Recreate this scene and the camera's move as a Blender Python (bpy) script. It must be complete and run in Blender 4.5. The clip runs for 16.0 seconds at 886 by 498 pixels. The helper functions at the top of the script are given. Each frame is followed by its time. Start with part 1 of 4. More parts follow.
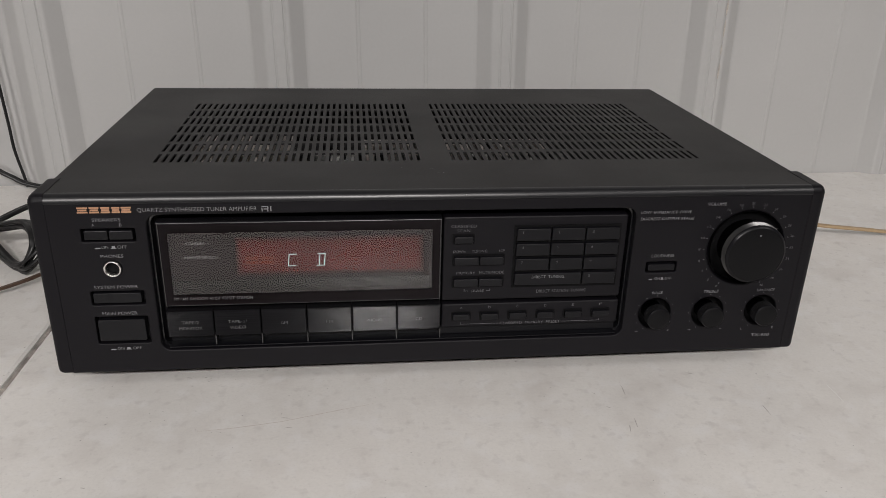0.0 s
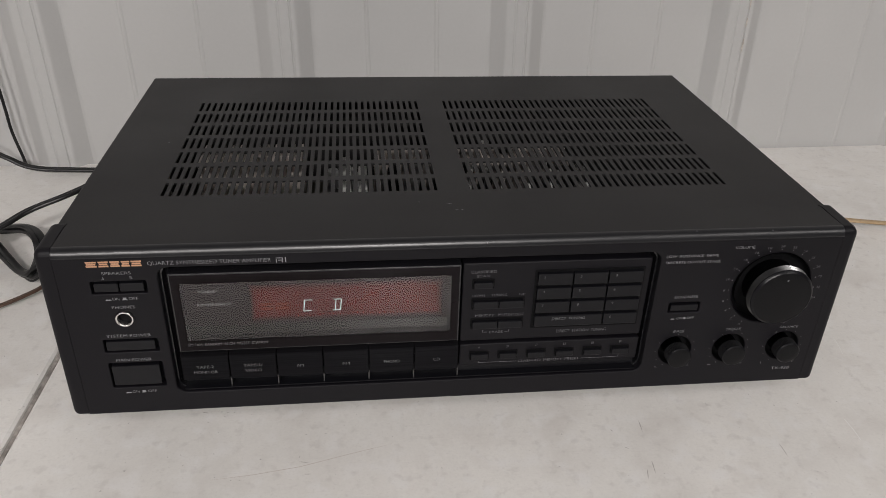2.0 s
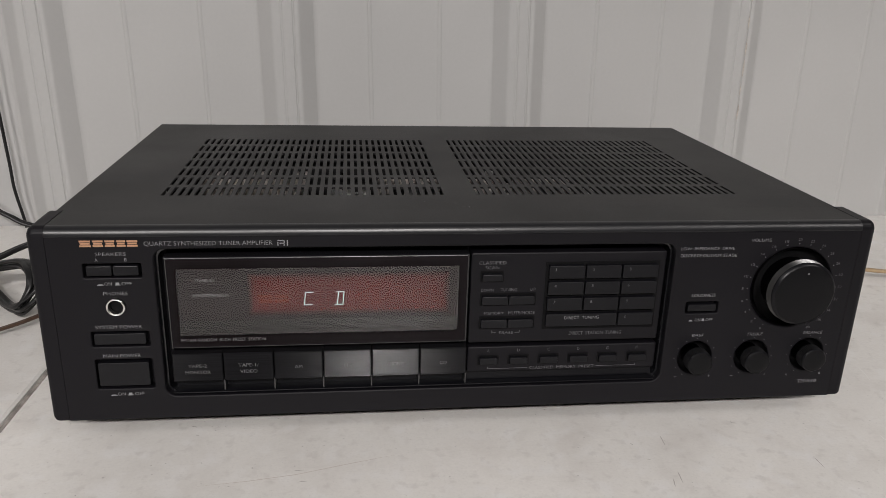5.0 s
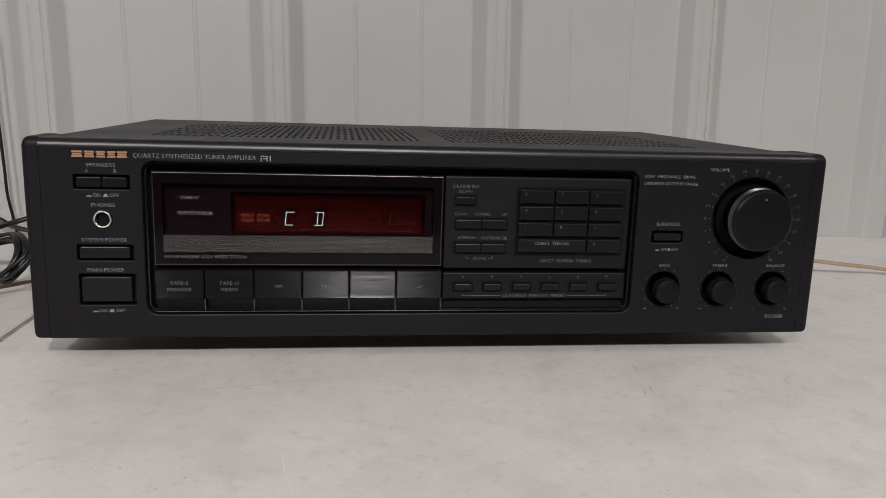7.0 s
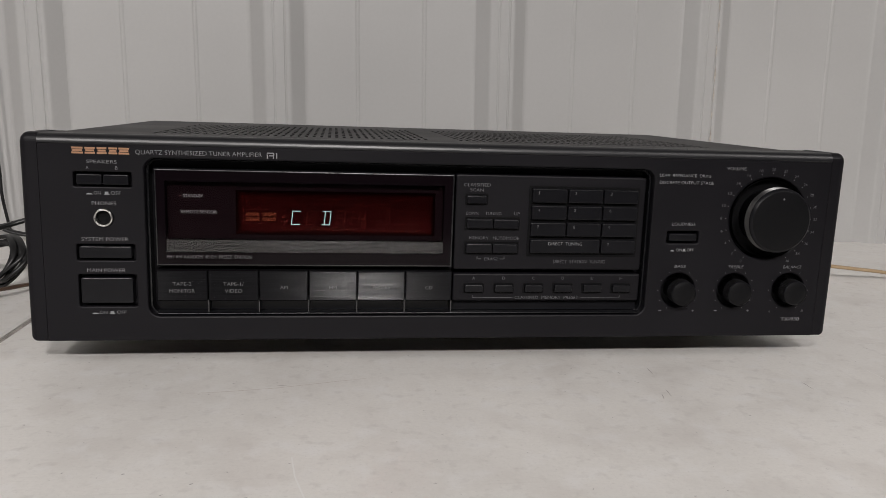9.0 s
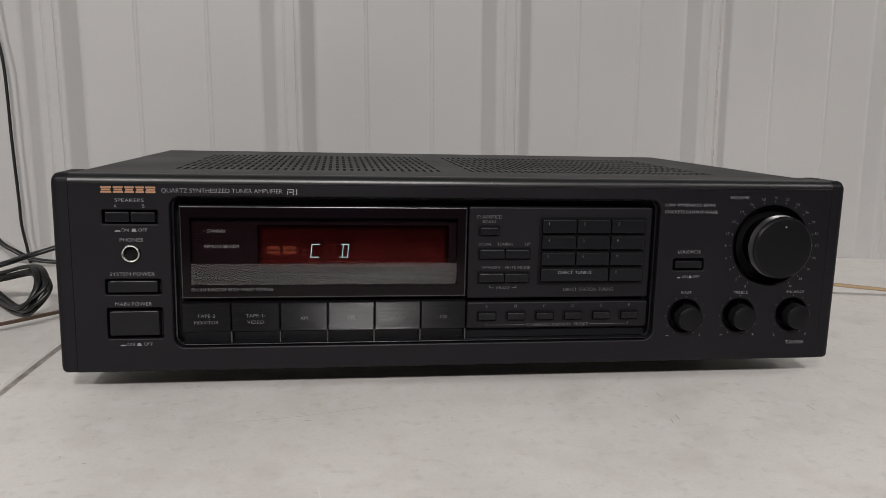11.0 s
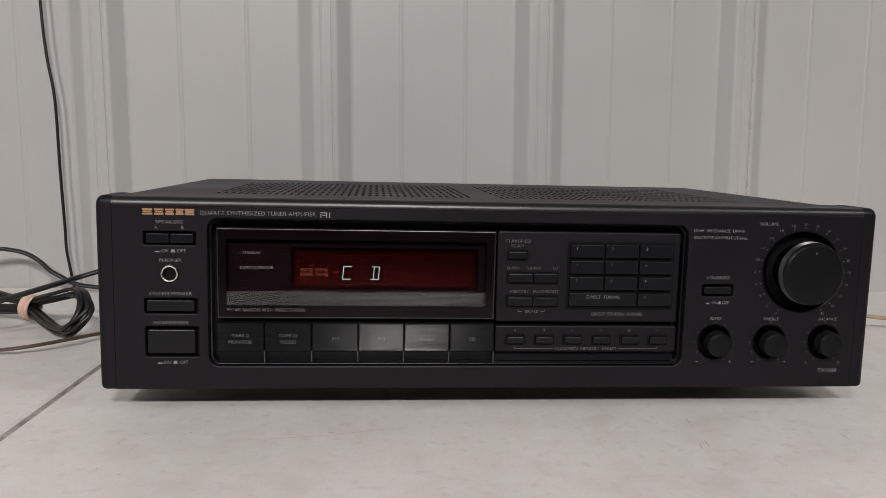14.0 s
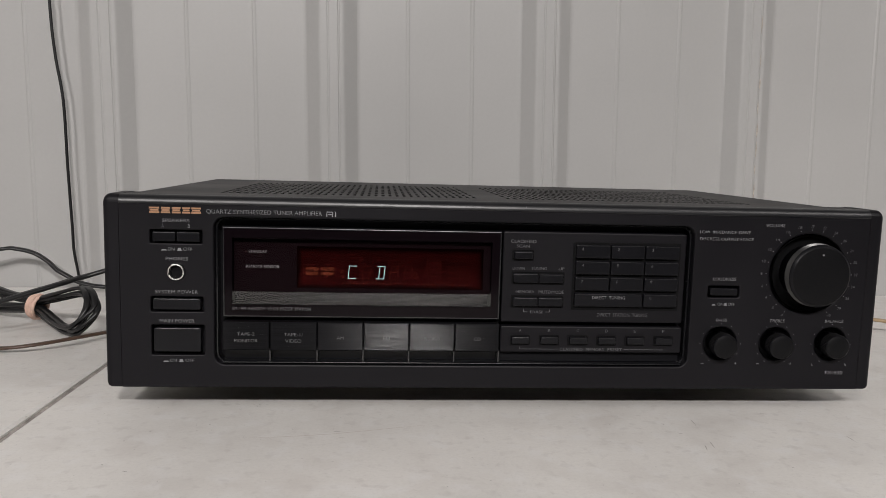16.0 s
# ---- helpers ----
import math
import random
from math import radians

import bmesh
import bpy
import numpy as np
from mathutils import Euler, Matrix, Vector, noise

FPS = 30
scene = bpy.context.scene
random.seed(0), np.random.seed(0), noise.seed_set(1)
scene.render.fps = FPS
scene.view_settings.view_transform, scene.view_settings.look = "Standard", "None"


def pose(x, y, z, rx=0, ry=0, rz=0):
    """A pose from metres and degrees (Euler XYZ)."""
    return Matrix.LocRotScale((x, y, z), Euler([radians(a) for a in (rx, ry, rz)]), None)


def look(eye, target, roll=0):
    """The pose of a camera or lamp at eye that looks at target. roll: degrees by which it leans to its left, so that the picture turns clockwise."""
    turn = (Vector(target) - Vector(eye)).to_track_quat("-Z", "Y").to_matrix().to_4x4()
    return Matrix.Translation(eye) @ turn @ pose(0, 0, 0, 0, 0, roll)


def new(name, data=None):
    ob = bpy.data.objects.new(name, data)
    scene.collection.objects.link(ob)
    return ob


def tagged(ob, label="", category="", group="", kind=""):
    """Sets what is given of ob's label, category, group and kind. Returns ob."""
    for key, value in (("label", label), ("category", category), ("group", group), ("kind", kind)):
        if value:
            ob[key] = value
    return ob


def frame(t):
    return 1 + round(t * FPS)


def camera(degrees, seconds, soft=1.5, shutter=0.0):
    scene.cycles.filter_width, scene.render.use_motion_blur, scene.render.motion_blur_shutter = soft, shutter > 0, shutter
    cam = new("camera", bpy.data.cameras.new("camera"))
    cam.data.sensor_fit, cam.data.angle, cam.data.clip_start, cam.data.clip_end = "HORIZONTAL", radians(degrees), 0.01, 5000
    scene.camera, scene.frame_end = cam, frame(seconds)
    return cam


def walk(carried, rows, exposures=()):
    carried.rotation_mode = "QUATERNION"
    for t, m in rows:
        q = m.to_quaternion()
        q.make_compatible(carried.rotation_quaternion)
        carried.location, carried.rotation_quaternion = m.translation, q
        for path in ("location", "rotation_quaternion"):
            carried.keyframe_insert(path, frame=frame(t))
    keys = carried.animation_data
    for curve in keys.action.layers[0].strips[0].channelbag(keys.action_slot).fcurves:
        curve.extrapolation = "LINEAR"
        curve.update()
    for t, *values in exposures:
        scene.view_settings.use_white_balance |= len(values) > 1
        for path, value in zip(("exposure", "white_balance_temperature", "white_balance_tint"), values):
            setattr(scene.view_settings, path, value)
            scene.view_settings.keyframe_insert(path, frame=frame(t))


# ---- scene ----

cam = camera(58.69, 16.0, soft=0.55)
# seconds, eye x y z in metres, yaw, pitch, roll in degrees
ROWS = [
    (0, -0.0540, -0.4204, 0.2696, -6.98, -23.03, 1.57),
    (0.2, -0.0592, -0.4071, 0.2899, -7.04, -25.29, 0.55),
    (0.5, -0.0529, -0.3952, 0.3109, -7.10, -26.45, 0.38),
    (0.7, -0.0485, -0.3885, 0.3189, -6.98, -26.60, 0.18),
    (1, -0.0526, -0.3771, 0.3357, -7.29, -27.40, 0.57),
    (1.2, -0.0543, -0.3770, 0.3343, -6.97, -28.17, 1.24),
    (1.5, -0.0599, -0.3742, 0.3357, -7.21, -29.00, 1.55),
    (2, -0.0613, -0.3718, 0.3355, -7.20, -29.92, 1.91),
    (2.5, -0.0631, -0.3667, 0.3364, -7.32, -30.55, 2.68),
    (2.7, -0.0628, -0.3665, 0.3370, -7.23, -29.99, 2.67),
    (3, -0.0662, -0.3616, 0.3334, -7.38, -30.07, 3.03),
    (3.2, -0.0672, -0.3612, 0.3304, -7.52, -29.71, 3.17),
    (5.3, -0.0668, -0.4075, 0.2216, -7.16, -16.60, 1.30),
    (5.5, -0.0669, -0.4176, 0.2012, -7.68, -15.16, 1.12),
    (5.8, -0.0601, -0.4297, 0.1897, -7.33, -15.01, 0.76),
    (6, -0.0646, -0.4353, 0.1860, -7.54, -14.85, 0.66),
    (6.2, -0.0704, -0.4367, 0.1776, -7.80, -14.56, 0.69),
    (6.5, -0.0662, -0.4377, 0.1669, -7.64, -13.78, 0.70),
    (6.8, -0.0628, -0.4424, 0.1636, -7.73, -11.71, 1.56),
    (7, -0.0617, -0.4410, 0.1558, -7.62, -11.37, 1.86),
    (7.2, -0.0635, -0.4362, 0.1497, -7.65, -11.77, 1.97),
    (7.5, -0.0609, -0.4304, 0.1456, -7.49, -11.53, 2.05),
    (8, -0.0643, -0.4242, 0.1453, -7.75, -11.17, 2.22),
    (8.2, -0.0649, -0.4266, 0.1449, -7.73, -11.07, 2.16),
    (8.5, -0.0671, -0.4273, 0.1449, -7.80, -10.83, 2.12),
    (8.7, -0.0688, -0.4275, 0.1456, -7.98, -10.76, 2.09),
    (10.8, -0.0706, -0.4457, 0.1614, -7.73, -9.34, 1.22),
    (11, -0.0774, -0.4416, 0.1615, -7.76, -9.85, 1.28),
    (11.2, -0.0799, -0.4448, 0.1613, -7.88, -9.60, 1.27),
    (11.5, -0.0843, -0.4494, 0.1628, -7.71, -8.96, 1.23),
    (12, -0.0800, -0.4500, 0.1613, -6.98, -8.48, 1.20),
    (12.5, -0.0772, -0.4507, 0.1588, -6.16, -8.02, 1.13),
    (13, -0.0752, -0.4497, 0.1560, -5.78, -7.79, 1.20),
    (13.5, -0.0750, -0.4503, 0.1554, -5.37, -7.47, 1.29),
    (14, -0.0747, -0.4507, 0.1554, -5.10, -7.28, 1.34),
    (14.5, -0.0745, -0.4512, 0.1570, -4.94, -7.23, 1.38),
    (15, -0.0736, -0.4511, 0.1538, -4.80, -7.01, 1.43),
    (15.5, -0.0735, -0.4511, 0.1517, -4.72, -6.81, 1.52),
    (16, -0.0745, -0.4514, 0.1533, -4.66, -7.03, 1.57),
]
walk(cam, [(t, pose(x, y, z, 0, 0, yaw) @ pose(0, 0, 0, 90 + pitch) @ pose(0, 0, 0, 0, 0, roll)) for t, x, y, z, yaw, pitch, roll in ROWS],
     exposures=[(0, -0.04), (0.6, 0.0), (1.2, 0.04), (2.4, 0.06), (3.2, 0.10), (5.3, 0.09), (6.0, 0.03), (7.0, -0.03), (8.7, -0.03), (11.0, 0.0), (16.0, 0.0)])

# ---- light ----
world = bpy.data.worlds.new("world")
world.use_nodes = True
world.node_tree.nodes["Background"].inputs["Color"].default_value = (0.9, 0.95, 1.0, 1)
world.node_tree.nodes["Background"].inputs["Strength"].default_value = 0.02
scene.world = world


def area_lamp(name, eye, target, sx, sy, watts, colour=(1.0, 0.955, 0.935)):
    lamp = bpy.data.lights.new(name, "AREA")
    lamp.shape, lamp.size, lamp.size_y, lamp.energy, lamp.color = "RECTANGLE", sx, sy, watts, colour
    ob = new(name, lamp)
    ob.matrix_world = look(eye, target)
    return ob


area_lamp("ceiling_lamp_centre", (0.04, -2.35, 1.60), (0.04, -1.6, 0.0), 0.32, 0.14, 49)
area_lamp("ceiling_lamp_west", (-1.02, -2.35, 1.60), (-0.8, -1.5, 0.0), 0.20, 0.14, 31)
# broad unseen lamps, added as soft fill for the room's ambient light
area_lamp("soft_fill_west", (-1.50, -1.30, 1.84), (-0.3, -0.1, 0.0), 1.5, 0.9, 11)
area_lamp("soft_fill_east", (1.50, -1.20, 1.84), (0.5, -0.1, 0.0), 1.2, 0.9, 18)


# ---- materials ----
def material(name, colour, rough=0.5, metal=0.0, grain=0.0, scale=200.0, bump=0.0, blotch=0.0, blotch_scale=6.0,
             stretch=(1, 1, 1), specular=0.5, coat=0.0, rough_vary=0.0):
    m = bpy.data.materials.new(name)
    m.use_nodes = True
    n, l = m.node_tree.nodes, m.node_tree.links
    b = n["Principled BSDF"]
    b.inputs["Base Color"].default_value = (*colour, 1)
    b.inputs["Roughness"].default_value = rough
    b.inputs["Metallic"].default_value = metal
    b.inputs["Specular IOR Level"].default_value = specular
    b.inputs["Coat Weight"].default_value = coat
    if grain or bump or blotch or rough_vary:
        at = n.new("ShaderNodeTexCoord")
        mp = n.new("ShaderNodeMapping")
        mp.inputs["Scale"].default_value = stretch
        l.new(at.outputs["Object"], mp.inputs["Vector"])
        fine = n.new("ShaderNodeTexNoise")
        fine.inputs["Scale"].default_value, fine.inputs["Detail"].default_value = scale, 4
        l.new(mp.outputs["Vector"], fine.inputs["Vector"])
        wide = n.new("ShaderNodeTexNoise")
        wide.inputs["Scale"].default_value, wide.inputs["Detail"].default_value = blotch_scale, 5
        l.new(mp.outputs["Vector"], wide.inputs["Vector"])

        def spread(source, amount):
            r = n.new("ShaderNodeMapRange")
            r.inputs["From Min"].default_value, r.inputs["From Max"].default_value = 0.3, 0.7
            r.inputs["To Min"].default_value, r.inputs["To Max"].default_value = 1 - amount, 1 + amount
            l.new(source, r.inputs["Value"])
            return r.outputs["Result"]

        if grain or blotch:
            mul = n.new("ShaderNodeMath")
            mul.operation = "MULTIPLY"
            l.new(spread(fine.outputs["Fac"], grain), mul.inputs[0])
            l.new(spread(wide.outputs["Fac"], blotch), mul.inputs[1])
            mix = n.new("ShaderNodeVectorMath")
            mix.operation = "SCALE"
            mix.inputs[0].default_value = colour
            l.new(mul.outputs["Value"], mix.inputs["Scale"])
            l.new(mix.outputs["Vector"], b.inputs["Base Color"])
        if rough_vary:
            mul = n.new("ShaderNodeMath")
            mul.operation = "MULTIPLY"
            mul.inputs[1].default_value = rough
            l.new(spread(wide.outputs["Fac"], rough_vary), mul.inputs[0])
            l.new(mul.outputs["Value"], b.inputs["Roughness"])
        if bump:
            bp = n.new("ShaderNodeBump")
            bp.inputs["Strength"].default_value, bp.inputs["Distance"].default_value = bump, 0.0005
            l.new(fine.outputs["Fac"], bp.inputs["Height"])
            l.new(bp.outputs["Normal"], b.inputs["Normal"])
    return m


def glow(name, colour, strength):
    m = material(name, (0.02, 0.02, 0.02), 0.4)
    b = m.node_tree.nodes["Principled BSDF"]
    b.inputs["Emission Color"].default_value = (*colour, 1)
    b.inputs["Emission Strength"].default_value = strength
    return m


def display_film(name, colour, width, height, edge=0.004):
    """A red film of that size, its colour darker towards its edges."""
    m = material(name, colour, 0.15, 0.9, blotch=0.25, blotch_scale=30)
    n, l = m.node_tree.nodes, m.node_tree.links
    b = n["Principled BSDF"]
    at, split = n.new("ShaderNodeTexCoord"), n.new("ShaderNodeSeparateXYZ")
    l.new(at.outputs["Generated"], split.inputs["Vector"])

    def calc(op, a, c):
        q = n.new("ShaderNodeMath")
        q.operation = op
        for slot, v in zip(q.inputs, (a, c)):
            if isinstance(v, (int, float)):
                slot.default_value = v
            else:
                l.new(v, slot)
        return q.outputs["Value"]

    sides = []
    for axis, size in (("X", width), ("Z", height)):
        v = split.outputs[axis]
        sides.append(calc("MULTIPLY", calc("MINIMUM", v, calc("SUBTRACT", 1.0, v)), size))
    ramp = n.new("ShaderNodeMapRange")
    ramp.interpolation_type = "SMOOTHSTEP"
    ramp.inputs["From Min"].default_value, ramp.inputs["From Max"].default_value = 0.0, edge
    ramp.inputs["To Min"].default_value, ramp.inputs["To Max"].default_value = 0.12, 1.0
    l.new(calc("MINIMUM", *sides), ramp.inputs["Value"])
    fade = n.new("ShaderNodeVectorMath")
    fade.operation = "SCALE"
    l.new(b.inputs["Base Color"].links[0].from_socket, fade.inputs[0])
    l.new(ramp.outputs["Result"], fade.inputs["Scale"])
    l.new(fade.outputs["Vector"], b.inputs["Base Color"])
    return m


def smoked_pane(name, tint, share):
    m = bpy.data.materials.new(name)
    m.use_nodes = True
    n, l = m.node_tree.nodes, m.node_tree.links
    n.remove(n["Principled BSDF"])
    clear, gloss, mix = (n.new("ShaderNode" + k) for k in ("BsdfTransparent", "BsdfGlossy", "MixShader"))
    clear.inputs["Color"].default_value = (*tint, 1)
    gloss.inputs["Roughness"].default_value = 0.0
    gloss.inputs["Color"].default_value = (1, 1, 1, 1)
    mix.inputs["Fac"].default_value = share
    l.new(clear.outputs["BSDF"], mix.inputs[1])
    l.new(gloss.outputs["BSDF"], mix.inputs[2])
    l.new(mix.outputs["Shader"], n["Material Output"].inputs["Surface"])
    return m


def worn_laminate(name, colour):
    """White laminate with faint cloudy stains, fine scratches and small dark specks."""
    m = material(name, colour, 0.42, grain=0.025, scale=420, bump=0.05, blotch=0.06, blotch_scale=9, rough_vary=0.2)
    n, l = m.node_tree.nodes, m.node_tree.links
    b = n["Principled BSDF"]
    base = b.inputs["Base Color"].links[0].from_socket
    at = n.new("ShaderNodeTexCoord")

    def cover(source, tint, low, high, fac):
        r = n.new("ShaderNodeMapRange")
        r.inputs["From Min"].default_value, r.inputs["From Max"].default_value = low, high
        r.inputs["To Min"].default_value, r.inputs["To Max"].default_value = 0.0, fac
        l.new(source, r.inputs["Value"])
        mix = n.new("ShaderNodeMix")
        mix.data_type = "RGBA"
        mix.inputs[7].default_value = (*tint, 1)
        l.new(r.outputs["Result"], mix.inputs[0])
        return mix

    def noise_of(scale, detail, stretch=(1, 1, 1), turn=0.0):
        mp, t = n.new("ShaderNodeMapping"), n.new("ShaderNodeTexNoise")
        mp.inputs["Scale"].default_value, mp.inputs["Rotation"].default_value = stretch, (0, 0, turn)
        t.inputs["Scale"].default_value, t.inputs["Detail"].default_value = scale, detail
        l.new(at.outputs["Object"], mp.inputs["Vector"])
        l.new(mp.outputs["Vector"], t.inputs["Vector"])
        return t.outputs["Fac"]

    for source, tint, low, high, fac in (
            (noise_of(24, 6), (0.50, 0.46, 0.43), 0.50, 0.72, 0.34), (noise_of(60, 5), (0.76, 0.75, 0.74), 0.52, 0.68, 0.5),
            (noise_of(130, 4), (0.46, 0.43, 0.41), 0.56, 0.72, 0.30), (noise_of(330, 2), (0.22, 0.20, 0.19), 0.73, 0.77, 0.6),
            (noise_of(14, 5, (1, 26, 1), 0.5), (0.50, 0.47, 0.45), 0.65, 0.72, 0.14), (noise_of(15, 5, (1, 30, 1), -0.7), (0.50, 0.47, 0.45), 0.66, 0.72, 0.12),
            (noise_of(700, 2), (0.48, 0.46, 0.44), 0.56, 0.75, 0.22)):
        mix = cover(source, tint, low, high, fac)
        l.new(base, mix.inputs[6])
        base = mix.outputs[2]
    l.new(base, b.inputs["Base Color"])
    return m


M_RAIL = material("black_satin_rail", (0.008, 0.008, 0.0095), 0.33, 0.0, grain=0.08, scale=700, blotch=0.1, blotch_scale=20, specular=0.6)
M_FRONT = material("black_anodised_front", (0.0048, 0.0043, 0.0060), 0.50, 0.0, grain=0.10, scale=900, bump=0.02, blotch=0.10, blotch_scale=12, rough_vary=0.15, specular=0.22)
M_EDGE = material("black_satin_edge", (0.008, 0.008, 0.0095), 0.22, 0.0, grain=0.08, scale=700, blotch=0.1, blotch_scale=20, specular=0.8)
M_COVER = material("dark_painted_steel", (0.0158, 0.0152, 0.0158), 0.50, 0.0, grain=0.14, scale=1600, bump=0.10, blotch=0.08, blotch_scale=9, rough_vary=0.12, specular=0.22)
M_BLACK = material("matt_black_plastic", (0.0035, 0.0035, 0.004), 0.7, grain=0.1, scale=500, specular=0.12)
M_BUTTON = material("charcoal_plastic_button", (0.0055, 0.0055, 0.0070), 0.30, grain=0.10, scale=700, blotch=0.08, blotch_scale=40, specular=0.23)
M_BRUSH = material("brushed_black_button", (0.0080, 0.0078, 0.0088), 0.14, 0.0, grain=0.25, scale=30, stretch=(1, 60, 60), specular=0.07)
M_KNOB = material("black_knob", (0.0045, 0.0045, 0.0052), 0.42, grain=0.1, scale=600, rough_vary=0.1, specular=0.16)
M_GRIP = material("knurled_black_grip", (0.014, 0.014, 0.015), 0.30, grain=0.1, scale=600, specular=1.0)
M_INK = material("grey_white_ink", (0.25, 0.253, 0.262), 0.6)
M_DIM_INK = material("dim_grey_ink", (0.145, 0.145, 0.153), 0.6)
M_GOLD = material("gold_ink", (0.60, 0.34, 0.21), 0.35, 0.6)
M_CHROME = material("nickel_ring", (0.75, 0.74, 0.72), 0.2, 1.0, grain=0.1, scale=300)
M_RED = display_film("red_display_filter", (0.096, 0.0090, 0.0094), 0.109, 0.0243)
M_LAMP = material("dark_red_lamp", (0.035, 0.008, 0.008), 0.3)
M_GHOST = material("unlit_segment", (0.215, 0.034, 0.026), 0.2, 0.8)
M_AMBER = material("amber_indicator", (0.24, 0.052, 0.026), 0.25, 0.75)
M_WINDOW_INK = material("window_ink", (0.35, 0.35, 0.36), 0.6)
M_TICK = material("orange_tick", (0.50, 0.14, 0.09), 0.4)
M_DIGIT = glow("lit_segment", (0.55, 1.0, 0.95), 0.8)
M_SMOKE = smoked_pane("smoked_window", (0.85, 0.82, 0.82), 0.055)
M_GLOSS = material("gloss_black_frame", (0.0045, 0.0028, 0.0038), 0.12, specular=0.12)
M_INNER = material("window_backing", (0.007, 0.003, 0.0042), 0.3, blotch=0.1, specular=0.08)
M_RIDGE = material("ribbed_strip", (0.009, 0.008, 0.008), 0.2, specular=0.25)
M_TABLE = worn_laminate("white_laminate_table", (0.71, 0.690, 0.660))
M_EDGING = material("grey_table_edging", (0.30, 0.275, 0.25), 0.6, grain=0.25, scale=300, blotch=0.45, blotch_scale=60)
M_WALL = material("white_painted_steel", (0.435, 0.431, 0.424), 0.40, grain=0.012, scale=300, bump=0.02, blotch=0.04, blotch_scale=4, rough_vary=0.1)
M_CABLE = material("black_rubber_cable", (0.007, 0.007, 0.0075), 0.36, grain=0.15, scale=300, bump=0.05)
M_BROWN = material("brown_speaker_wire", (0.075, 0.045, 0.030), 0.4, grain=0.15, scale=300)
M_TAN = material("tan_speaker_wire", (0.36, 0.26, 0.15), 0.4, grain=0.12, scale=300)
M_BAND = material("pink_rubber_band", (0.60, 0.41, 0.33), 0.55, grain=0.12, scale=300, bump=0.1)
M_STEEL = material("bare_aluminium", (0.55, 0.55, 0.55), 0.35, 0.9, grain=0.1, scale=200)
M_SINK = material("dull_heat_sink", (0.58, 0.53, 0.50), 0.45, 0.4, grain=0.2, scale=90)
M_PCB = material("circuit_board", (0.03, 0.028, 0.018), 0.6, grain=0.2, scale=90)
M_PART_WHITE = material("pale_component", (0.6, 0.6, 0.58), 0.5)
M_MARK = material("scuff_mark", (0.42, 0.395, 0.37), 0.8)
M_SCRATCH = material("brown_scratch", (0.54, 0.49, 0.45), 0.7)
M_PALE = material("pale_scratch", (0.76, 0.75, 0.73), 0.6)
M_RUST = material("rust_stain", (0.415, 0.38, 0.335), 0.7, grain=0.3, scale=300)
M_ROOM = material("grey_room_wall", (0.22, 0.215, 0.21), 0.8, blotch=0.1, blotch_scale=2)
M_FLOOR = material("concrete_floor", (0.06, 0.058, 0.055), 0.7, grain=0.1, scale=60, blotch=0.15, blotch_scale=2)
M_SOUTH = material("dark_far_wall", (0.10, 0.098, 0.095), 0.8, blotch=0.2, blotch_scale=2)
M_ZINC = material("zinc_plated_steel", (0.28, 0.265, 0.25), 0.45, 0.6, grain=0.1, scale=120, blotch=0.1)


# ---- mesh helpers ----
def part(name, bm, mat, parent=None, label="", smooth=False):
    me = bpy.data.meshes.new(name)
    bmesh.ops.recalc_face_normals(bm, faces=bm.faces)
    for f in bm.faces:
        f.smooth = smooth
    bm.to_mesh(me)
    bm.free()
    me.materials.append(mat)
    ob = new(name, me)
    if parent:
        ob.parent = parent
    if label:
        tagged(ob, label)
    return ob


def thing(name, label, category, group="", kind="", at=(0, 0, 0)):
    ob = new(name)
    ob.location = at
    return tagged(ob, label, category, group, kind)


def box(x0, x1, y0, y1, z0, z1, bevel=0.0, segments=2, into=None):
    bm = bmesh.new()
    bmesh.ops.create_cube(bm, size=1)
    for v in bm.verts:
        v.co = ((x0 + x1) / 2 + v.co.x * (x1 - x0), (y0 + y1) / 2 + v.co.y * (y1 - y0), (z0 + z1) / 2 + v.co.z * (z1 - z0))
    if bevel:
        bmesh.ops.bevel(bm, geom=list(bm.edges), offset=bevel, segments=segments, profile=0.5, affect="EDGES")
    if into is not None:
        me = bpy.data.meshes.new("join")
        bm.to_mesh(me)
        bm.free()
        into.from_mesh(me)
        bpy.data.meshes.remove(me)
        return into
    return bm


def rrect(x0, x1, z0, z1, r, n=5):
    pts = []
    for cx, cz, a in ((x1 - r, z1 - r, 0), (x0 + r, z1 - r, 90), (x0 + r, z0 + r, 180), (x1 - r, z0 + r, 270)):
        for i in range(n + 1):
            t = radians(a + 90 * i / n)
            pts.append((cx + r * math.cos(t), cz + r * math.sin(t)))
    return pts


def ring(cx, cz, r, n=64):
    return [(cx + r * math.cos(2 * math.pi * i / n), cz + r * math.sin(2 * math.pi * i / n)) for i in range(n)]


def loop(bm, pts, y):
    return [bm.verts.new((x, y, z)) for x, z in pts]


def bridge(bm, a, b):
    for i in range(len(a)):
        j = (i + 1) % len(a)
        bm.faces.new((a[i], a[j], b[j], b[i]))


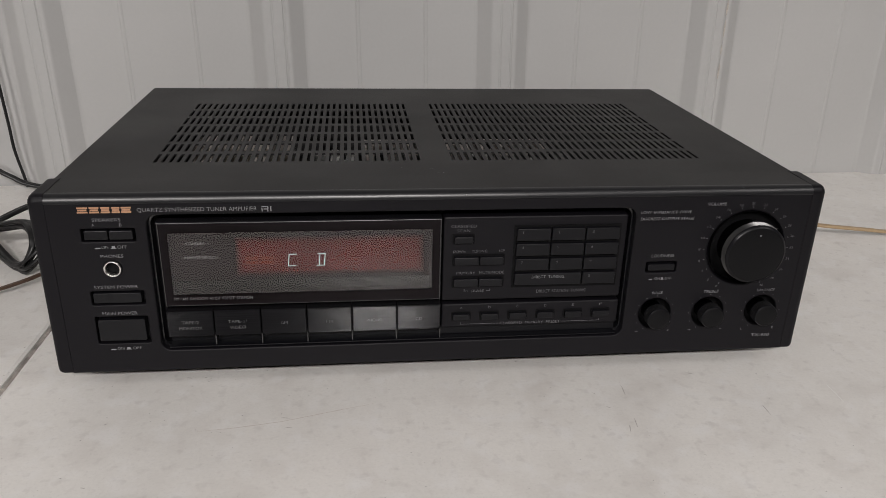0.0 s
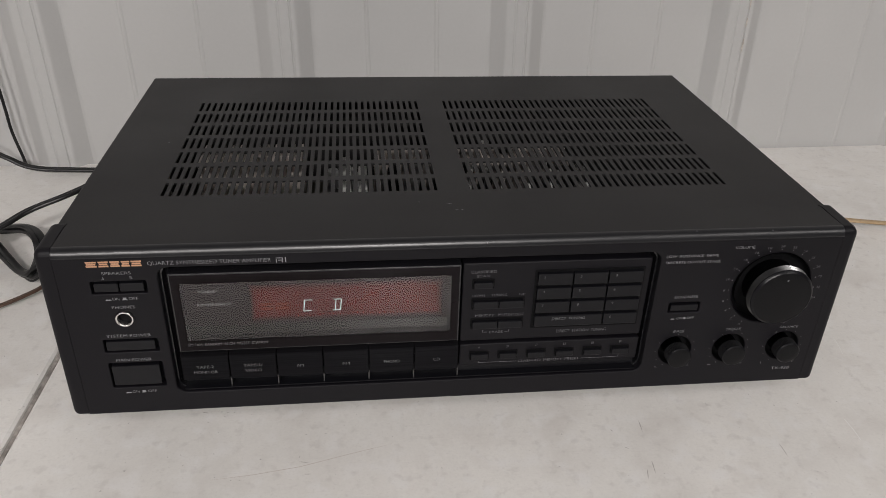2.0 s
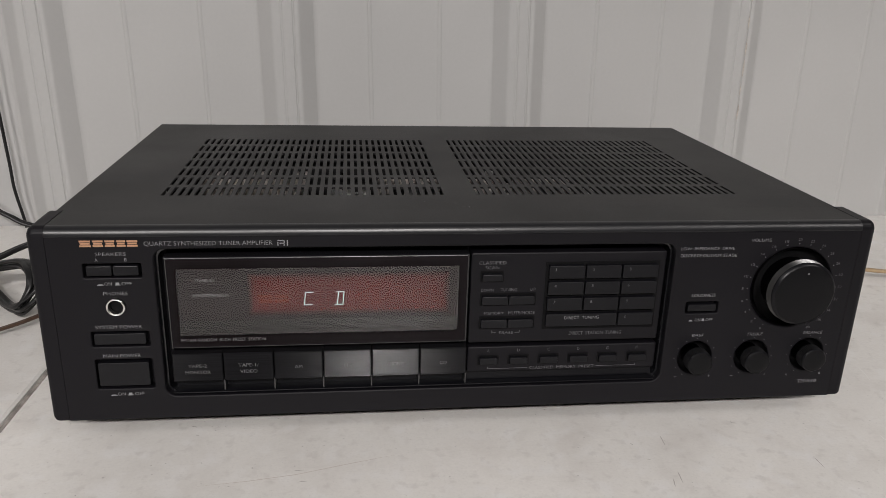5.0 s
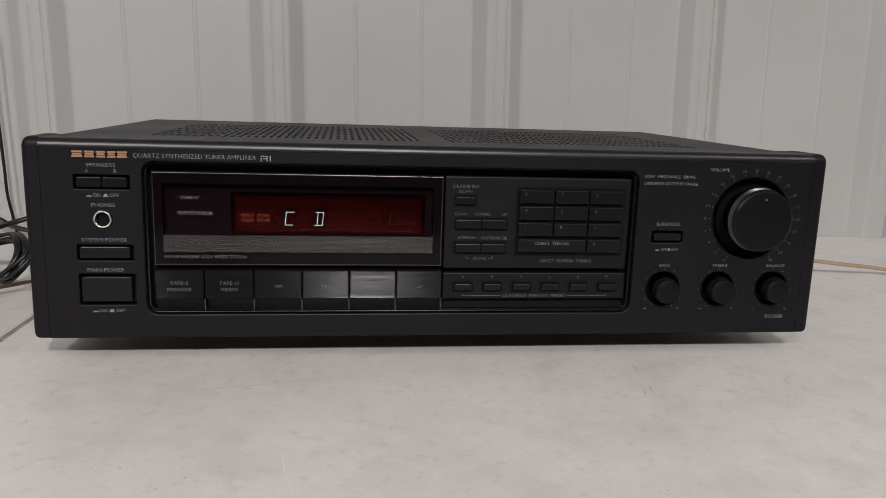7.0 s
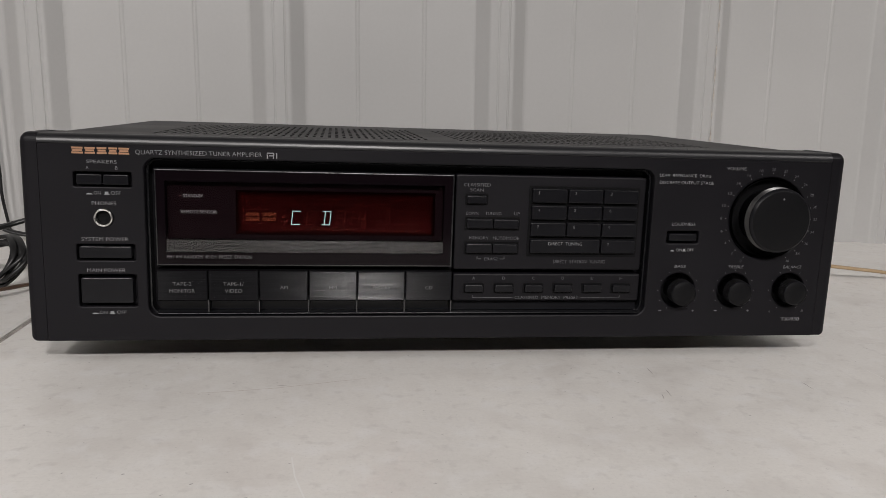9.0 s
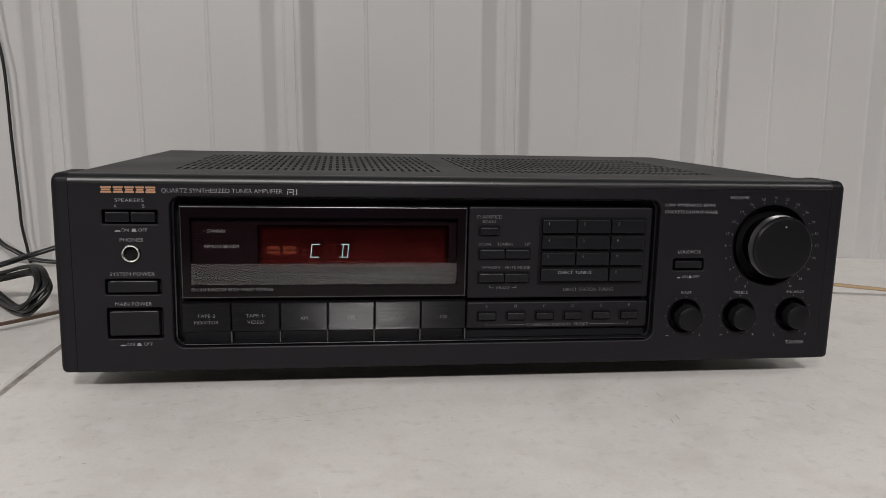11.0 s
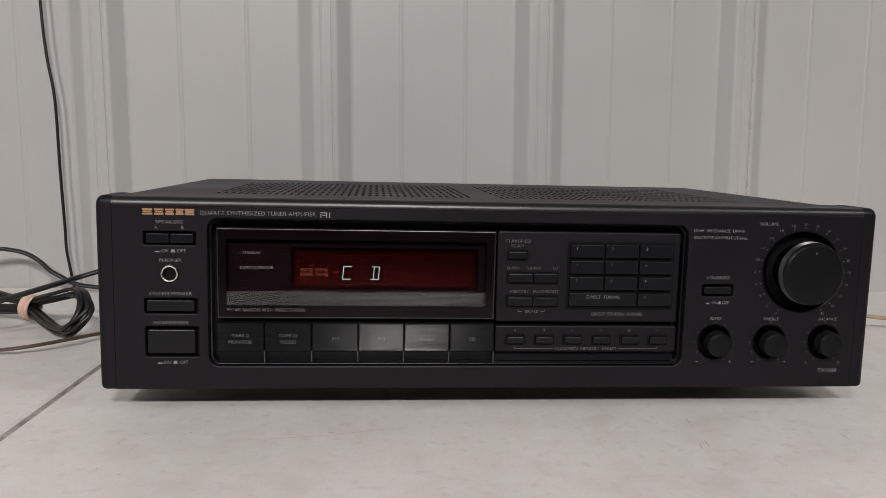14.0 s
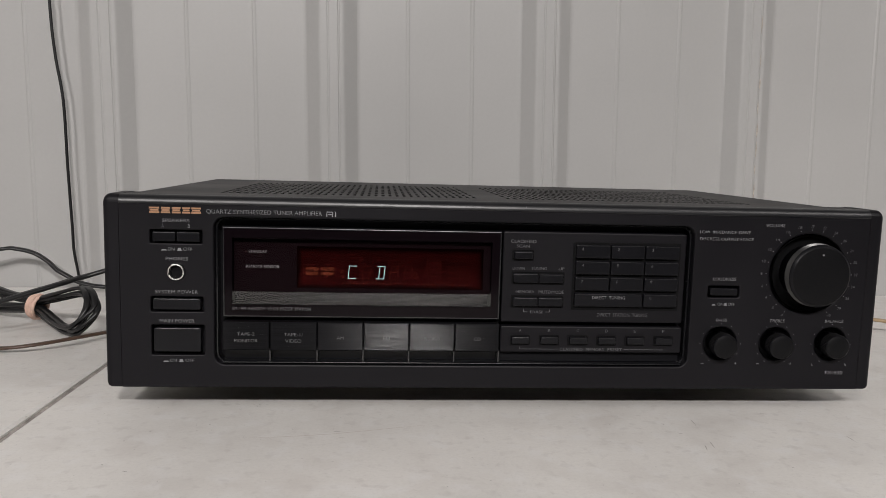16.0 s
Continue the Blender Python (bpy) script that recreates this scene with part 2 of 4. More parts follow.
def cap(x0, x1, z0, z1, y_front, y_back, r=0.0006, chamfer=0.0004, n=3):
    """A button cap with rounded corners and a softened front edge."""
    bm = bmesh.new()
    c = chamfer
    rows = [loop(bm, rrect(x0, x1, z0, z1, r, n), y_back), loop(bm, rrect(x0, x1, z0, z1, r, n), y_front + c),
            loop(bm, rrect(x0 + c * 0.3, x1 - c * 0.3, z0 + c * 0.3, z1 - c * 0.3, r, n), y_front + c * 0.3),
            loop(bm, rrect(x0 + c, x1 - c, z0 + c, z1 - c, r, n), y_front)]
    for a, b in zip(rows, rows[1:]):
        bridge(bm, a, b)
    bm.faces.new(rows[-1])
    bm.faces.new(rows[0])
    return bm


def lathe(profile, cx, cz, n=48):
    """Turned round an axis along y; profile rows of radius and y."""
    bm = bmesh.new()
    rows = []
    for r, y in profile:
        turns = [2 * math.pi * i / n for i in range(n)]
        rows.append([bm.verts.new((cx + r * math.cos(t), y, cz + r * math.sin(t))) for t in turns])
    for a, b in zip(rows, rows[1:]):
        bridge(bm, a, b)
    bm.faces.new(rows[-1])
    bm.faces.new(rows[0])
    return bm


def tube(points, radius, sides=10, flat=1.0, cores=1):
    """A cable along smoothly joined points; with two cores it has a groove along the middle of both faces."""
    pts = [Vector(p) for p in points]
    line = []
    for i in range(len(pts) - 1):
        p0, p1, p2, p3 = pts[max(i - 1, 0)], pts[i], pts[i + 1], pts[min(i + 2, len(pts) - 1)]
        for k in range(8):
            t = k / 8
            line.append(0.5 * (2 * p1 + (p2 - p0) * t + (2 * p0 - 5 * p1 + 4 * p2 - p3) * t * t + (3 * p1 - p0 - 3 * p2 + p3) * t ** 3))
    line.append(pts[-1])
    bm = bmesh.new()
    rows = []
    up = Vector((0, 0, 1))
    for i, p in enumerate(line):
        d = (line[min(i + 1, len(line) - 1)] - line[max(i - 1, 0)]).normalized()
        s = d.cross(up)
        s = s.normalized() if s.length > 1e-4 else Vector((1, 0, 0))
        u = s.cross(d)
        row = []
        for k in range(sides):
            a = 2 * math.pi * k / sides
            dip = 1.0 if cores == 1 else 0.55 + 0.45 * min(1.0, 2.2 * abs(math.cos(a)))
            row.append(bm.verts.new(p + radius * (s * math.cos(a) + u * flat * dip * math.sin(a))))
        rows.append(row)
    for a, b in zip(rows, rows[1:]):
        bridge(bm, a, b)
    bm.faces.new(rows[0])
    bm.faces.new(rows[-1])
    return bm


def lettering(body, x0, x1, z0, z1, y, parent, mat=None, name="lettering", slant=0.0):
    """Printed words in the upright plane y, filling the given span (millimetres); z0 to z1 is the capitals' height."""
    cu = bpy.data.curves.new(name, "FONT")
    cu.body, cu.size, cu.shear, cu.resolution_u, cu.offset = body, 1.0, slant, 3, -0.014
    tmp = bpy.data.objects.new(name, cu)
    scene.collection.objects.link(tmp)
    me = bpy.data.meshes.new_from_object(tmp)
    bpy.data.objects.remove(tmp)
    bpy.data.curves.remove(cu)
    co = np.array([v.co for v in me.vertices])
    lo, hi = co.min(0), co.max(0)
    for v in me.vertices:
        v.co = ((x0 + (v.co.x - lo[0]) / (hi[0] - lo[0]) * (x1 - x0)) / 1000, y, (z0 + (v.co.y - lo[1]) / (hi[1] - lo[1]) * (z1 - z0)) / 1000)
    me.materials.clear()
    me.materials.append(mat or M_INK)
    me.name = name
    ob = new(name, me)
    ob.parent = parent
    return ob


def flat_shape(polys, y):
    """Flat printed shapes: polygons in x, z millimetres."""
    bm = bmesh.new()
    for poly in polys:
        bm.faces.new([bm.verts.new((x / 1000, y, z / 1000)) for x, z in poly])
    return bm


def bar(x0, x1, z0, z1):
    return [(x0, z0), (x1, z0), (x1, z1), (x0, z1)]

# ---- the room ----
YAW = math.degrees(math.atan2(0.0156, 0.92))
wall_at = Matrix.Translation((-0.38, 0.4036, 0.0)) @ pose(0, 0, 0, 0, -1.2, YAW)


def ribbed_profile(first, last):
    """The panel's outline: pan at 0, ribs standing out towards the room."""
    pts = []
    pitch = 0.2295
    for k in range(first, last):
        c = 0.028 + pitch * k
        for dx, out in ((-0.0300, 0.0), (-0.0280, 0.0003), (-0.0262, 0.0010), (-0.0140, 0.0112), (-0.0125, 0.0121), (-0.0108, 0.0125), (-0.0050, 0.0125), (-0.0042, 0.0119), (-0.0030, 0.0119),
                        (-0.0022, 0.0125), (0.0062, 0.0125), (0.0070, 0.0116), (0.0080, 0.0116), (0.0088, 0.0124), (0.0108, 0.0125), (0.0125, 0.0121), (0.0140, 0.0112), (0.0262, 0.0010), (0.0280, 0.0003), (0.0300, 0.0)):
            pts.append((c + dx, -out))
        for m in (c + pitch / 2 - 0.0345, c + pitch / 2 + 0.0345):
            for dx, out in ((-0.0024, 0.0), (-0.0008, 0.0007), (0.0008, 0.0007), (0.0024, 0.0)):
                pts.append((m + dx, -out))
    return pts


def ribbed_wall(name, first, last, z0, z1):
    bm = bmesh.new()
    low = [(x, y) for x, y in ribbed_profile(first, last)]
    a = [bm.verts.new((x, y, z0)) for x, y in low]
    b = [bm.verts.new((x, y, z1)) for x, y in low]
    c = [bm.verts.new((x, 0.02, z0)) for x, y in (low[0], low[-1])]
    d = [bm.verts.new((x, 0.02, z1)) for x, y in (low[0], low[-1])]
    for i in range(len(low) - 1):
        bm.faces.new((a[i], a[i + 1], b[i + 1], b[i]))
    bm.faces.new((c[0], c[1], d[1], d[0]))
    bm.faces.new((a[0], b[0], d[0], c[0]))
    bm.faces.new((a[-1], b[-1], d[1], c[1]))
    bm.faces.new((*a, c[1], c[0]))
    bm.faces.new((*b, d[1], d[0]))
    return bm


wall_north = part("wall_north", ribbed_wall("wall_north", -12, 14, -0.80, 1.9), M_WALL)
wall_north.matrix_world = wall_at
tagged(wall_north, "white painted ribbed steel wall panelling", "wall", kind="structure")
for nm, span in (("wall_south", (-3.2, 3.6, -9.12, -9.0)), ("wall_west", (-3.2, -3.08, -9.0, 0.30)), ("wall_east", (3.5, 3.62, -9.0, 0.42))):
    tagged(part(nm, box(span[0], span[1], span[2], span[3], -0.80, 1.9), M_SOUTH if nm == "wall_south" else M_ROOM), "plain grey room wall", "wall", kind="structure")
tagged(part("floor", box(-3.2, 3.62, -9.12, 0.46, -0.90, -0.80), M_FLOOR), "grey concrete floor", "floor", kind="structure")
tagged(part("ceiling", box(-3.2, 3.62, -9.12, 0.60, 1.9, 2.0), M_ROOM), "plain grey ceiling", "ceiling", kind="structure")


# ---- tables ----
def table(name, label, corners, legs):
    """A laminate top with a rounded edge on folding steel legs; corners in plan, anticlockwise."""
    t = thing(name, label, "table")
    bm = bmesh.new()
    e = 0.003
    cen = sum((Vector((*c, 0)) for c in corners), Vector()) / len(corners)

    def row(shrink, z):
        out = []
        for c in corners:
            v = Vector((*c, 0))
            d = (cen - v)
            out.append(bm.verts.new((v.x + math.copysign(shrink, d.x), v.y + math.copysign(shrink, d.y), z)))
        return out

    rows = [row(e, -0.045), row(0, -0.045 + e), row(0, -e), row(e * 0.3, -e * 0.3), row(e, 0.0)]
    for a, b in zip(rows, rows[1:]):
        bridge(bm, a, b)
    bm.faces.new(rows[-1])
    bm.faces.new(rows[0])
    part("tabletop", bm, M_TABLE, t)
    for x, y in legs:
        part("leg", lathe_z(x, y, 0.014, -0.80, -0.045), M_EDGING, t)
    return t


def lathe_z(x, y, r, z0, z1, n=16):
    bm = bmesh.new()
    rows = [[bm.verts.new((x + r * math.cos(2 * math.pi * i / n), y + r * math.sin(2 * math.pi * i / n), z)) for i in range(n)] for z in (z0, z1)]
    bridge(bm, *rows)
    bm.faces.new(rows[0])
    bm.faces.new(rows[1])
    return bm


SEAM = ((-0.280, -0.39), (-0.253, 0.4045))
table("folding_table", "white laminate folding table top with scuffs and stains", [(SEAM[0][0] + 0.0010, -0.39), (1.45, -0.39), (1.45, 0.4350), (SEAM[1][0] + 0.0010, 0.4040)], [(-0.2, -0.32), (1.38, -0.32), (-0.2, 0.34), (1.38, 0.36)])
table("side_table", "white laminate table pushed against the first", [(-1.7, -0.39), (SEAM[0][0] - 0.0014, -0.39), (SEAM[1][0] - 0.0014, 0.4040), (-1.7, 0.3740)], [(-1.62, -0.32), (-0.36, -0.32), (-1.62, 0.30), (-0.36, 0.34)])
strip = bmesh.new()
low = [strip.verts.new(p) for p in ((SEAM[0][0] - 0.0012, -0.389, -0.0012), (SEAM[0][0] + 0.0008, -0.389, -0.0020), (SEAM[1][0] + 0.0008, 0.4040, -0.0020), (SEAM[1][0] - 0.0012, 0.4040, -0.0012))]
deep = [strip.verts.new((v.co.x, v.co.y, -0.03)) for v in low]
bridge(strip, low, deep)
strip.faces.new(low)
strip.faces.new(deep)
edging = part("table_edging", strip, M_EDGING)
tagged(edging, "grey edging strip along the table joint", "edging", kind="structure")

# scuffs lying on the laminate: ends in plan
SCUFFS = [
    (0.1121, -0.0129, 0.1110, -0.0270), (0.1087, -0.0475, 0.1072, -0.0609), (0.1037, -0.0540, 0.1015, -0.0633),
    (0.1922, -0.0397, 0.1923, -0.0541), (0.0917, -0.0196, 0.0932, -0.0226), (0.0956, -0.0350, 0.0991, -0.0374),
    (0.1361, -0.0840, 0.1378, -0.0852), (0.1604, -0.0024, 0.1645, -0.0032), (-0.1595, 0.0149, -0.1552, 0.0140),
    (-0.1497, 0.0234, -0.1431, 0.0216), (-0.1742, -0.0220, -0.1729, -0.0227), (-0.1669, -0.0209, -0.1657, -0.0216),
    (-0.0982, -0.0319, -0.0908, -0.0333), (-0.1938, -0.0848, -0.1901, -0.0857), (-0.1456, 0.0101, -0.1446, 0.0093),
    (-0.2706, 0.0285, -0.2694, 0.0285), (-0.2659, -0.0072, -0.2647, -0.0057), (-0.2702, -0.0099, -0.269, -0.0099),
    (-0.1553, 0.0051, -0.1533, 0.0050), (-0.1719, -0.0302, -0.1709, -0.0302), (-0.1643, -0.0298, -0.1632, -0.0297),
    (-0.1310, -0.0434, -0.1298, -0.0436), (-0.0949, -0.0418, -0.0896, -0.0421), (-0.1485, 0.0144, -0.1465, 0.0142),
    (-0.1447, 0.0132, -0.1427, 0.0134), (-0.1405, 0.0135, -0.1392, 0.0130), (0.0525, -0.0475, 0.0537, -0.0478), (0.2738, 0.0184, 0.2750, 0.0183),
    (-0.2727, 0.0253, -0.2707, 0.0261), (-0.2772, 0.0024, -0.2752, 0.0032), (-0.2673, -0.0092, -0.2653, -0.0084), (-0.2710, -0.0083, -0.2690, -0.0075),
    (-0.2652, -0.0007, -0.264, 0.0008), (-0.2723, 0.0593, -0.2711, 0.0608), (-0.2678, 0.0109, -0.2666, 0.0109),
]
for x0, y0, x1, y1 in SCUFFS:
    x0, y0, x1, y1 = x0 * 0.9936 - 0.0007, y0 - 0.0013, x1 * 0.9936 - 0.0007, y1 - 0.0013
    d = Vector((x1 - x0, y1 - y0, 0)) * 0.8
    s = d.normalized().cross(Vector((0, 0, 1))) * 0.00028
    bm = bmesh.new()
    bm.faces.new([bm.verts.new(Vector((x0, y0, 0.0002)) + d * t + s * w) for t, w in ((0, 0.3), (0.3, 1.0), (0.7, 0.8), (1, 0.1), (0.7, -0.7), (0.3, -1.0))])
    tagged(part("scuff", bm, M_MARK), "dark scuff on the white laminate", "scuff", "scuffs on the table", "structure")

# brown stains on the lap of a wall rib
random.seed(12)
for z in (0.105, 0.128, 0.150, 0.171, 0.196, 0.222, 0.247, 0.286):
    bm = bmesh.new()
    w, h, x = random.uniform(0.0006, 0.0012), random.uniform(0.006, 0.011), 0.028 + 0.2295 * 3 + 0.0082 + random.uniform(-0.0006, 0.0006)
    bm.faces.new([bm.verts.new((x + a * w, -0.0127, z + b * h)) for a, b in ((-0.4, -1), (0.3, -0.7), (1, 0.1), (0.2, 1), (-0.8, 0.5), (-1, -0.3))])
    stain = part("stain", bm, M_RUST)
    stain.matrix_world = wall_at
    tagged(stain, "brown rust stain on the white wall rib", "stain", "stains on the wall", "structure")

# long fine scratches in the laminate
for line in ([(-0.1468, -0.0435), (-0.1226, -0.0412), (-0.0975, -0.0372), (-0.0685, -0.0292), (-0.044, -0.0228)], [(-0.1165, -0.0392), (-0.1069, -0.0408)]):
    bm = bmesh.new()
    rows = []
    for i, (x, y) in enumerate(line):
        w = 0.00022 if 0 < i < len(line) - 1 else 0.00004
        rows.append((bm.verts.new((x, y - w, 0.00015)), bm.verts.new((x, y + w, 0.00015))))
    for a, b in zip(rows, rows[1:]):
        bm.faces.new((a[0], b[0], b[1], a[1]))
    tagged(part("scratch", bm, M_SCRATCH), "long fine brownish scratch on the laminate", "scratch", "scratches on the table", "structure")
for line in ([(-0.0859, -0.118), (-0.0838, -0.1353), (-0.0795, -0.1528)], [(-0.0659, -0.0693), (-0.0621, -0.0659), (-0.0575, -0.0646)], [(0.2427, -0.0237), (0.2432, -0.033), (0.2427, -0.0422)], [(0.2831, 0.0604), (0.2815, 0.05), (0.2792, 0.0412)]):
    bm = bmesh.new()
    rows = [(bm.verts.new((x - 0.0003, y - 0.0002, 0.00015)), bm.verts.new((x + 0.0003, y + 0.0002, 0.00015))) for x, y in line]
    for a, b in zip(rows, rows[1:]):
        bm.faces.new((a[0], b[0], b[1], a[1]))
    tagged(part("scratch", bm, M_PALE), "pale scratch in the white laminate", "scratch", "pale scratches on the table", "structure")

# ---- the receiver ----
receiver = thing("stereo_receiver", "black stereo receiver with slotted steel cover on a white table", "receiver", at=(0.0002, 0.0, -0.0009))
receiver.scale = (0.9988, 1.0, 0.997)
TOP, BOTTOM, BACK = 0.1247, 0.0153, 0.2950
SIDE = 0.2255


def slotted_cover():
    """Folded steel cover with two fields of slots, each 36 across and 7 deep."""
    pitch, wide = 0.00471, 0.0021
    xs = [-SIDE]
    slot_x = set()
    for first in (-0.1765, 0.0110):
        for i in range(36):
            c = first + i * pitch
            slot_x.add(len(xs))
            xs += [c - wide / 2, c + wide / 2]
    xs.append(SIDE)
    ys = [0.0315]
    slot_y = set()
    for k in range(7):
        y0 = 0.0668 + k * 0.0245
        slot_y.add(len(ys))
        ys += [y0, y0 + 0.0185]
    ys.append(BACK)
    bm = bmesh.new()
    th = 0.0012
    g = [[bm.verts.new((x, y, TOP - 0.0008 * (y - 0.03) / 0.26)) for y in ys] for x in xs]
    h = [[None] * len(ys) for x in xs]
    for i in range(len(xs) - 1):
        for j in range(len(ys) - 1):
            q = [(i, j), (i + 1, j), (i + 1, j + 1), (i, j + 1)]
            if i in slot_x and j in slot_y:
                for a, b in q:
                    if h[a][b] is None:
                        h[a][b] = bm.verts.new((xs[a], ys[b], TOP - th - 0.0008 * (ys[b] - 0.03) / 0.26))
                for k in range(4):
                    (a, b), (c, d) = q[k], q[(k + 1) % 4]
                    bm.faces.new((g[a][b], h[a][b], h[c][d], g[c][d]))
            else:
                bm.faces.new([g[a][b] for a, b in q])
    r = 0.0016
    for side, col in ((-1, 0), (1, len(xs) - 1)):
        last = g[col]
        for dx, dz in ((r * 0.5, r * 0.25), (r, r), (r, 0.1072)):
            row = [bm.verts.new((side * (SIDE + dx), y, TOP - dz - 0.0008 * (y - 0.03) / 0.26)) for y in ys]
            for j in range(len(ys) - 1):
                bm.faces.new((last[j], last[j + 1], row[j + 1], row[j]))
            last = row
    return bm


part("top_cover", slotted_cover(), M_COVER, receiver, "dark grey painted steel cover with ventilation slots")
part("rear_panel", box(-0.2262, 0.2262, BACK - 0.003, BACK - 0.001, 0.0178, TOP - 0.0016), M_COVER, receiver)
part("bottom_plate", box(-0.2268, 0.2268, 0.031, BACK - 0.0032, 0.0176, 0.0190), M_ZINC, receiver, "zinc plated steel base plate")

# works seen through the slots
part("circuit_board", box(-0.215, 0.215, 0.04, BACK - 0.01, 0.030, 0.032), M_PCB, receiver)
sink = part("heat_sink", box(-0.170, -0.098, 0.150, 0.156, 0.034, 0.113), M_SINK, receiver, "bare aluminium heat sink")
for i in range(1, 13):
    x = -0.174 + i * 0.0062
    part("fin", box(x, x + 0.0018, 0.136, 0.150, 0.036, 0.1150), M_SINK, sink)
    part("fin", box(x, x + 0.0018, 0.156, 0.174, 0.036, 0.1125), M_SINK, sink)
part("transformer", box(0.10, 0.18, 0.17, 0.25, 0.034, 0.085, 0.003), M_BLACK, receiver)
random.seed(4)
for i in range(46):
    x, y = random.uniform(-0.08, 0.105), random.triangular(0.105, 0.19, 0.14)
    r, z = random.uniform(0.0015, 0.0042), random.uniform(0.092, 0.114)
    part("capacitor", lathe_z(x, y, r, 0.032, z, 12), random.choice((M_BLACK, M_STEEL, M_BLACK, M_STEEL)), receiver)
rail_sink = part("heat_sink", box(-0.047, 0.098, 0.172, 0.175, 0.034, 0.1090), M_SINK, receiver, "bare aluminium heat sink")
for i in range(30):
    x = -0.046 + i * 0.0049
    part("fin", box(x, x + 0.0024, 0.152, 0.1719, 0.060, 0.1090 - 0.003 * (i % 3)), M_SINK, rail_sink)
for x in (-0.070, -0.059):
    part("bracket", box(x, x + 0.006, 0.112, 0.148, 0.034, 0.106, 0.0006), M_PART_WHITE, receiver)
for x in (0.0150, 0.0380, 0.0570, 0.0725, 0.0930, 0.0990):
    part("wire_link", tube([(x, 0.10, 0.09), (x + 0.004, 0.125, 0.104), (x + 0.009, 0.15, 0.103)], 0.0012, 6), M_PART_WHITE, receiver)

# front panel with its openings
RECESS = (-0.1683, 0.1120, 0.0290, 0.1146)
VOL = (0.1840, 0.0872)
SMALL = [(0.1319, 0.0438), (0.1667, 0.0438), (0.2017, 0.0440)]
holes = [  # outline by growth, chamfer, depth
    (lambda g: rrect(RECESS[0] - g, RECESS[1] + g, RECESS[2] - g, RECESS[3] + g, 0.006 + g, 6), 0.0008, 0.013),
    (lambda g: ring(*VOL, 0.0243 + g, 72), 0.0010, 0.009),
    (lambda g: rrect(-0.2036 - g, -0.1746 + g, 0.0991 - g, 0.1070 + g, 0.0008 + g, 3), 0.0006, 0.006),
    (lambda g: rrect(-0.2037 - g, -0.1740 + g, 0.0598 - g, 0.0687 + g, 0.0010 + g, 3), 0.0006, 0.006),
    (lambda g: rrect(-0.2035 - g, -0.1738 + g, 0.0346 - g, 0.0523 + g, 0.0010 + g, 3), 0.0006, 0.006),
    (lambda g: rrect(0.1222 - g, 0.1416 + g, 0.0720 - g, 0.0793 + g, 0.0012 + g, 3), 0.0007, 0.006),
    (lambda g: ring(-0.1893, 0.0830, 0.0050 + g, 32), 0.0004, 0.012),
]
for c in SMALL:
    holes.append((lambda g, c=c: ring(*c, 0.0104 + g, 40), 0.0007, 0.007))
PX, PZ = 0.2203, 0.1213


def front_panel():
    bm = bmesh.new()
    edges = []

    def closed(row):
        return [bm.edges.new((row[i], row[(i + 1) % len(row)])) for i in range(len(row))]

    outer = loop(bm, bar(-PX, PX, BOTTOM + 0.0009, PZ), 0.0)
    edges += closed(outer)
    rims = []
    for shape, c, deep in holes:
        row = loop(bm, shape(c), 0.0)
        edges += closed(row)
        rims.append(row)
    bmesh.ops.triangle_fill(bm, use_beauty=True, use_dissolve=False, edges=edges, normal=(0, -1, 0))
    for (shape, c, deep), rim in zip(holes, rims):
        mid, low, far = loop(bm, shape(c * 0.3), c * 0.3), loop(bm, shape(0), c), loop(bm, shape(0), deep)
        bridge(bm, rim, mid)
        bridge(bm, mid, low)
        bridge(bm, low, far)
        bm.faces.new(far)
    lip = loop(bm, bar(-PX, PX, BOTTOM + 0.0003, PZ), 0.0003)
    low = loop(bm, bar(-PX, PX, BOTTOM, PZ), 0.0010)
    back = loop(bm, bar(-PX, PX, BOTTOM, PZ), 0.030)
    bridge(bm, outer, lip)
    bridge(bm, lip, low)
    bridge(bm, low, back)
    return bm


part("front_panel", front_panel(), M_FRONT, receiver, "black anodised front panel with printed white lettering")

# the rounded top rail over the panel
prof = [(0.0006, 0.1213), (-0.0002, 0.1215)] + [(0.0044 - 0.0048 * math.cos(radians(a)), 0.1218 + 0.0048 * math.sin(radians(a))) for a in range(0, 91, 6)] + [(0.0046, 0.12658), (0.0046, 0.1190), (0.0004, 0.1190)]
plate = [(0.0046, 0.12658), (0.0300, 0.1263), (0.0312, 0.1256), (0.0312, 0.1190), (0.0046, 0.1190)]


def long_bar(outline):
    bm = bmesh.new()
    ends = [[bm.verts.new((x, y, z)) for y, z in outline] for x in (-PX, PX)]
    bridge(bm, *ends)
    bm.faces.new(ends[0])
    bm.faces.new(ends[1])
    return bm


rail = part("top_rail", long_bar(prof), M_RAIL, receiver, "satin black rounded rail along the front edge")
part("rail_top", long_bar(plate), M_COVER, rail)


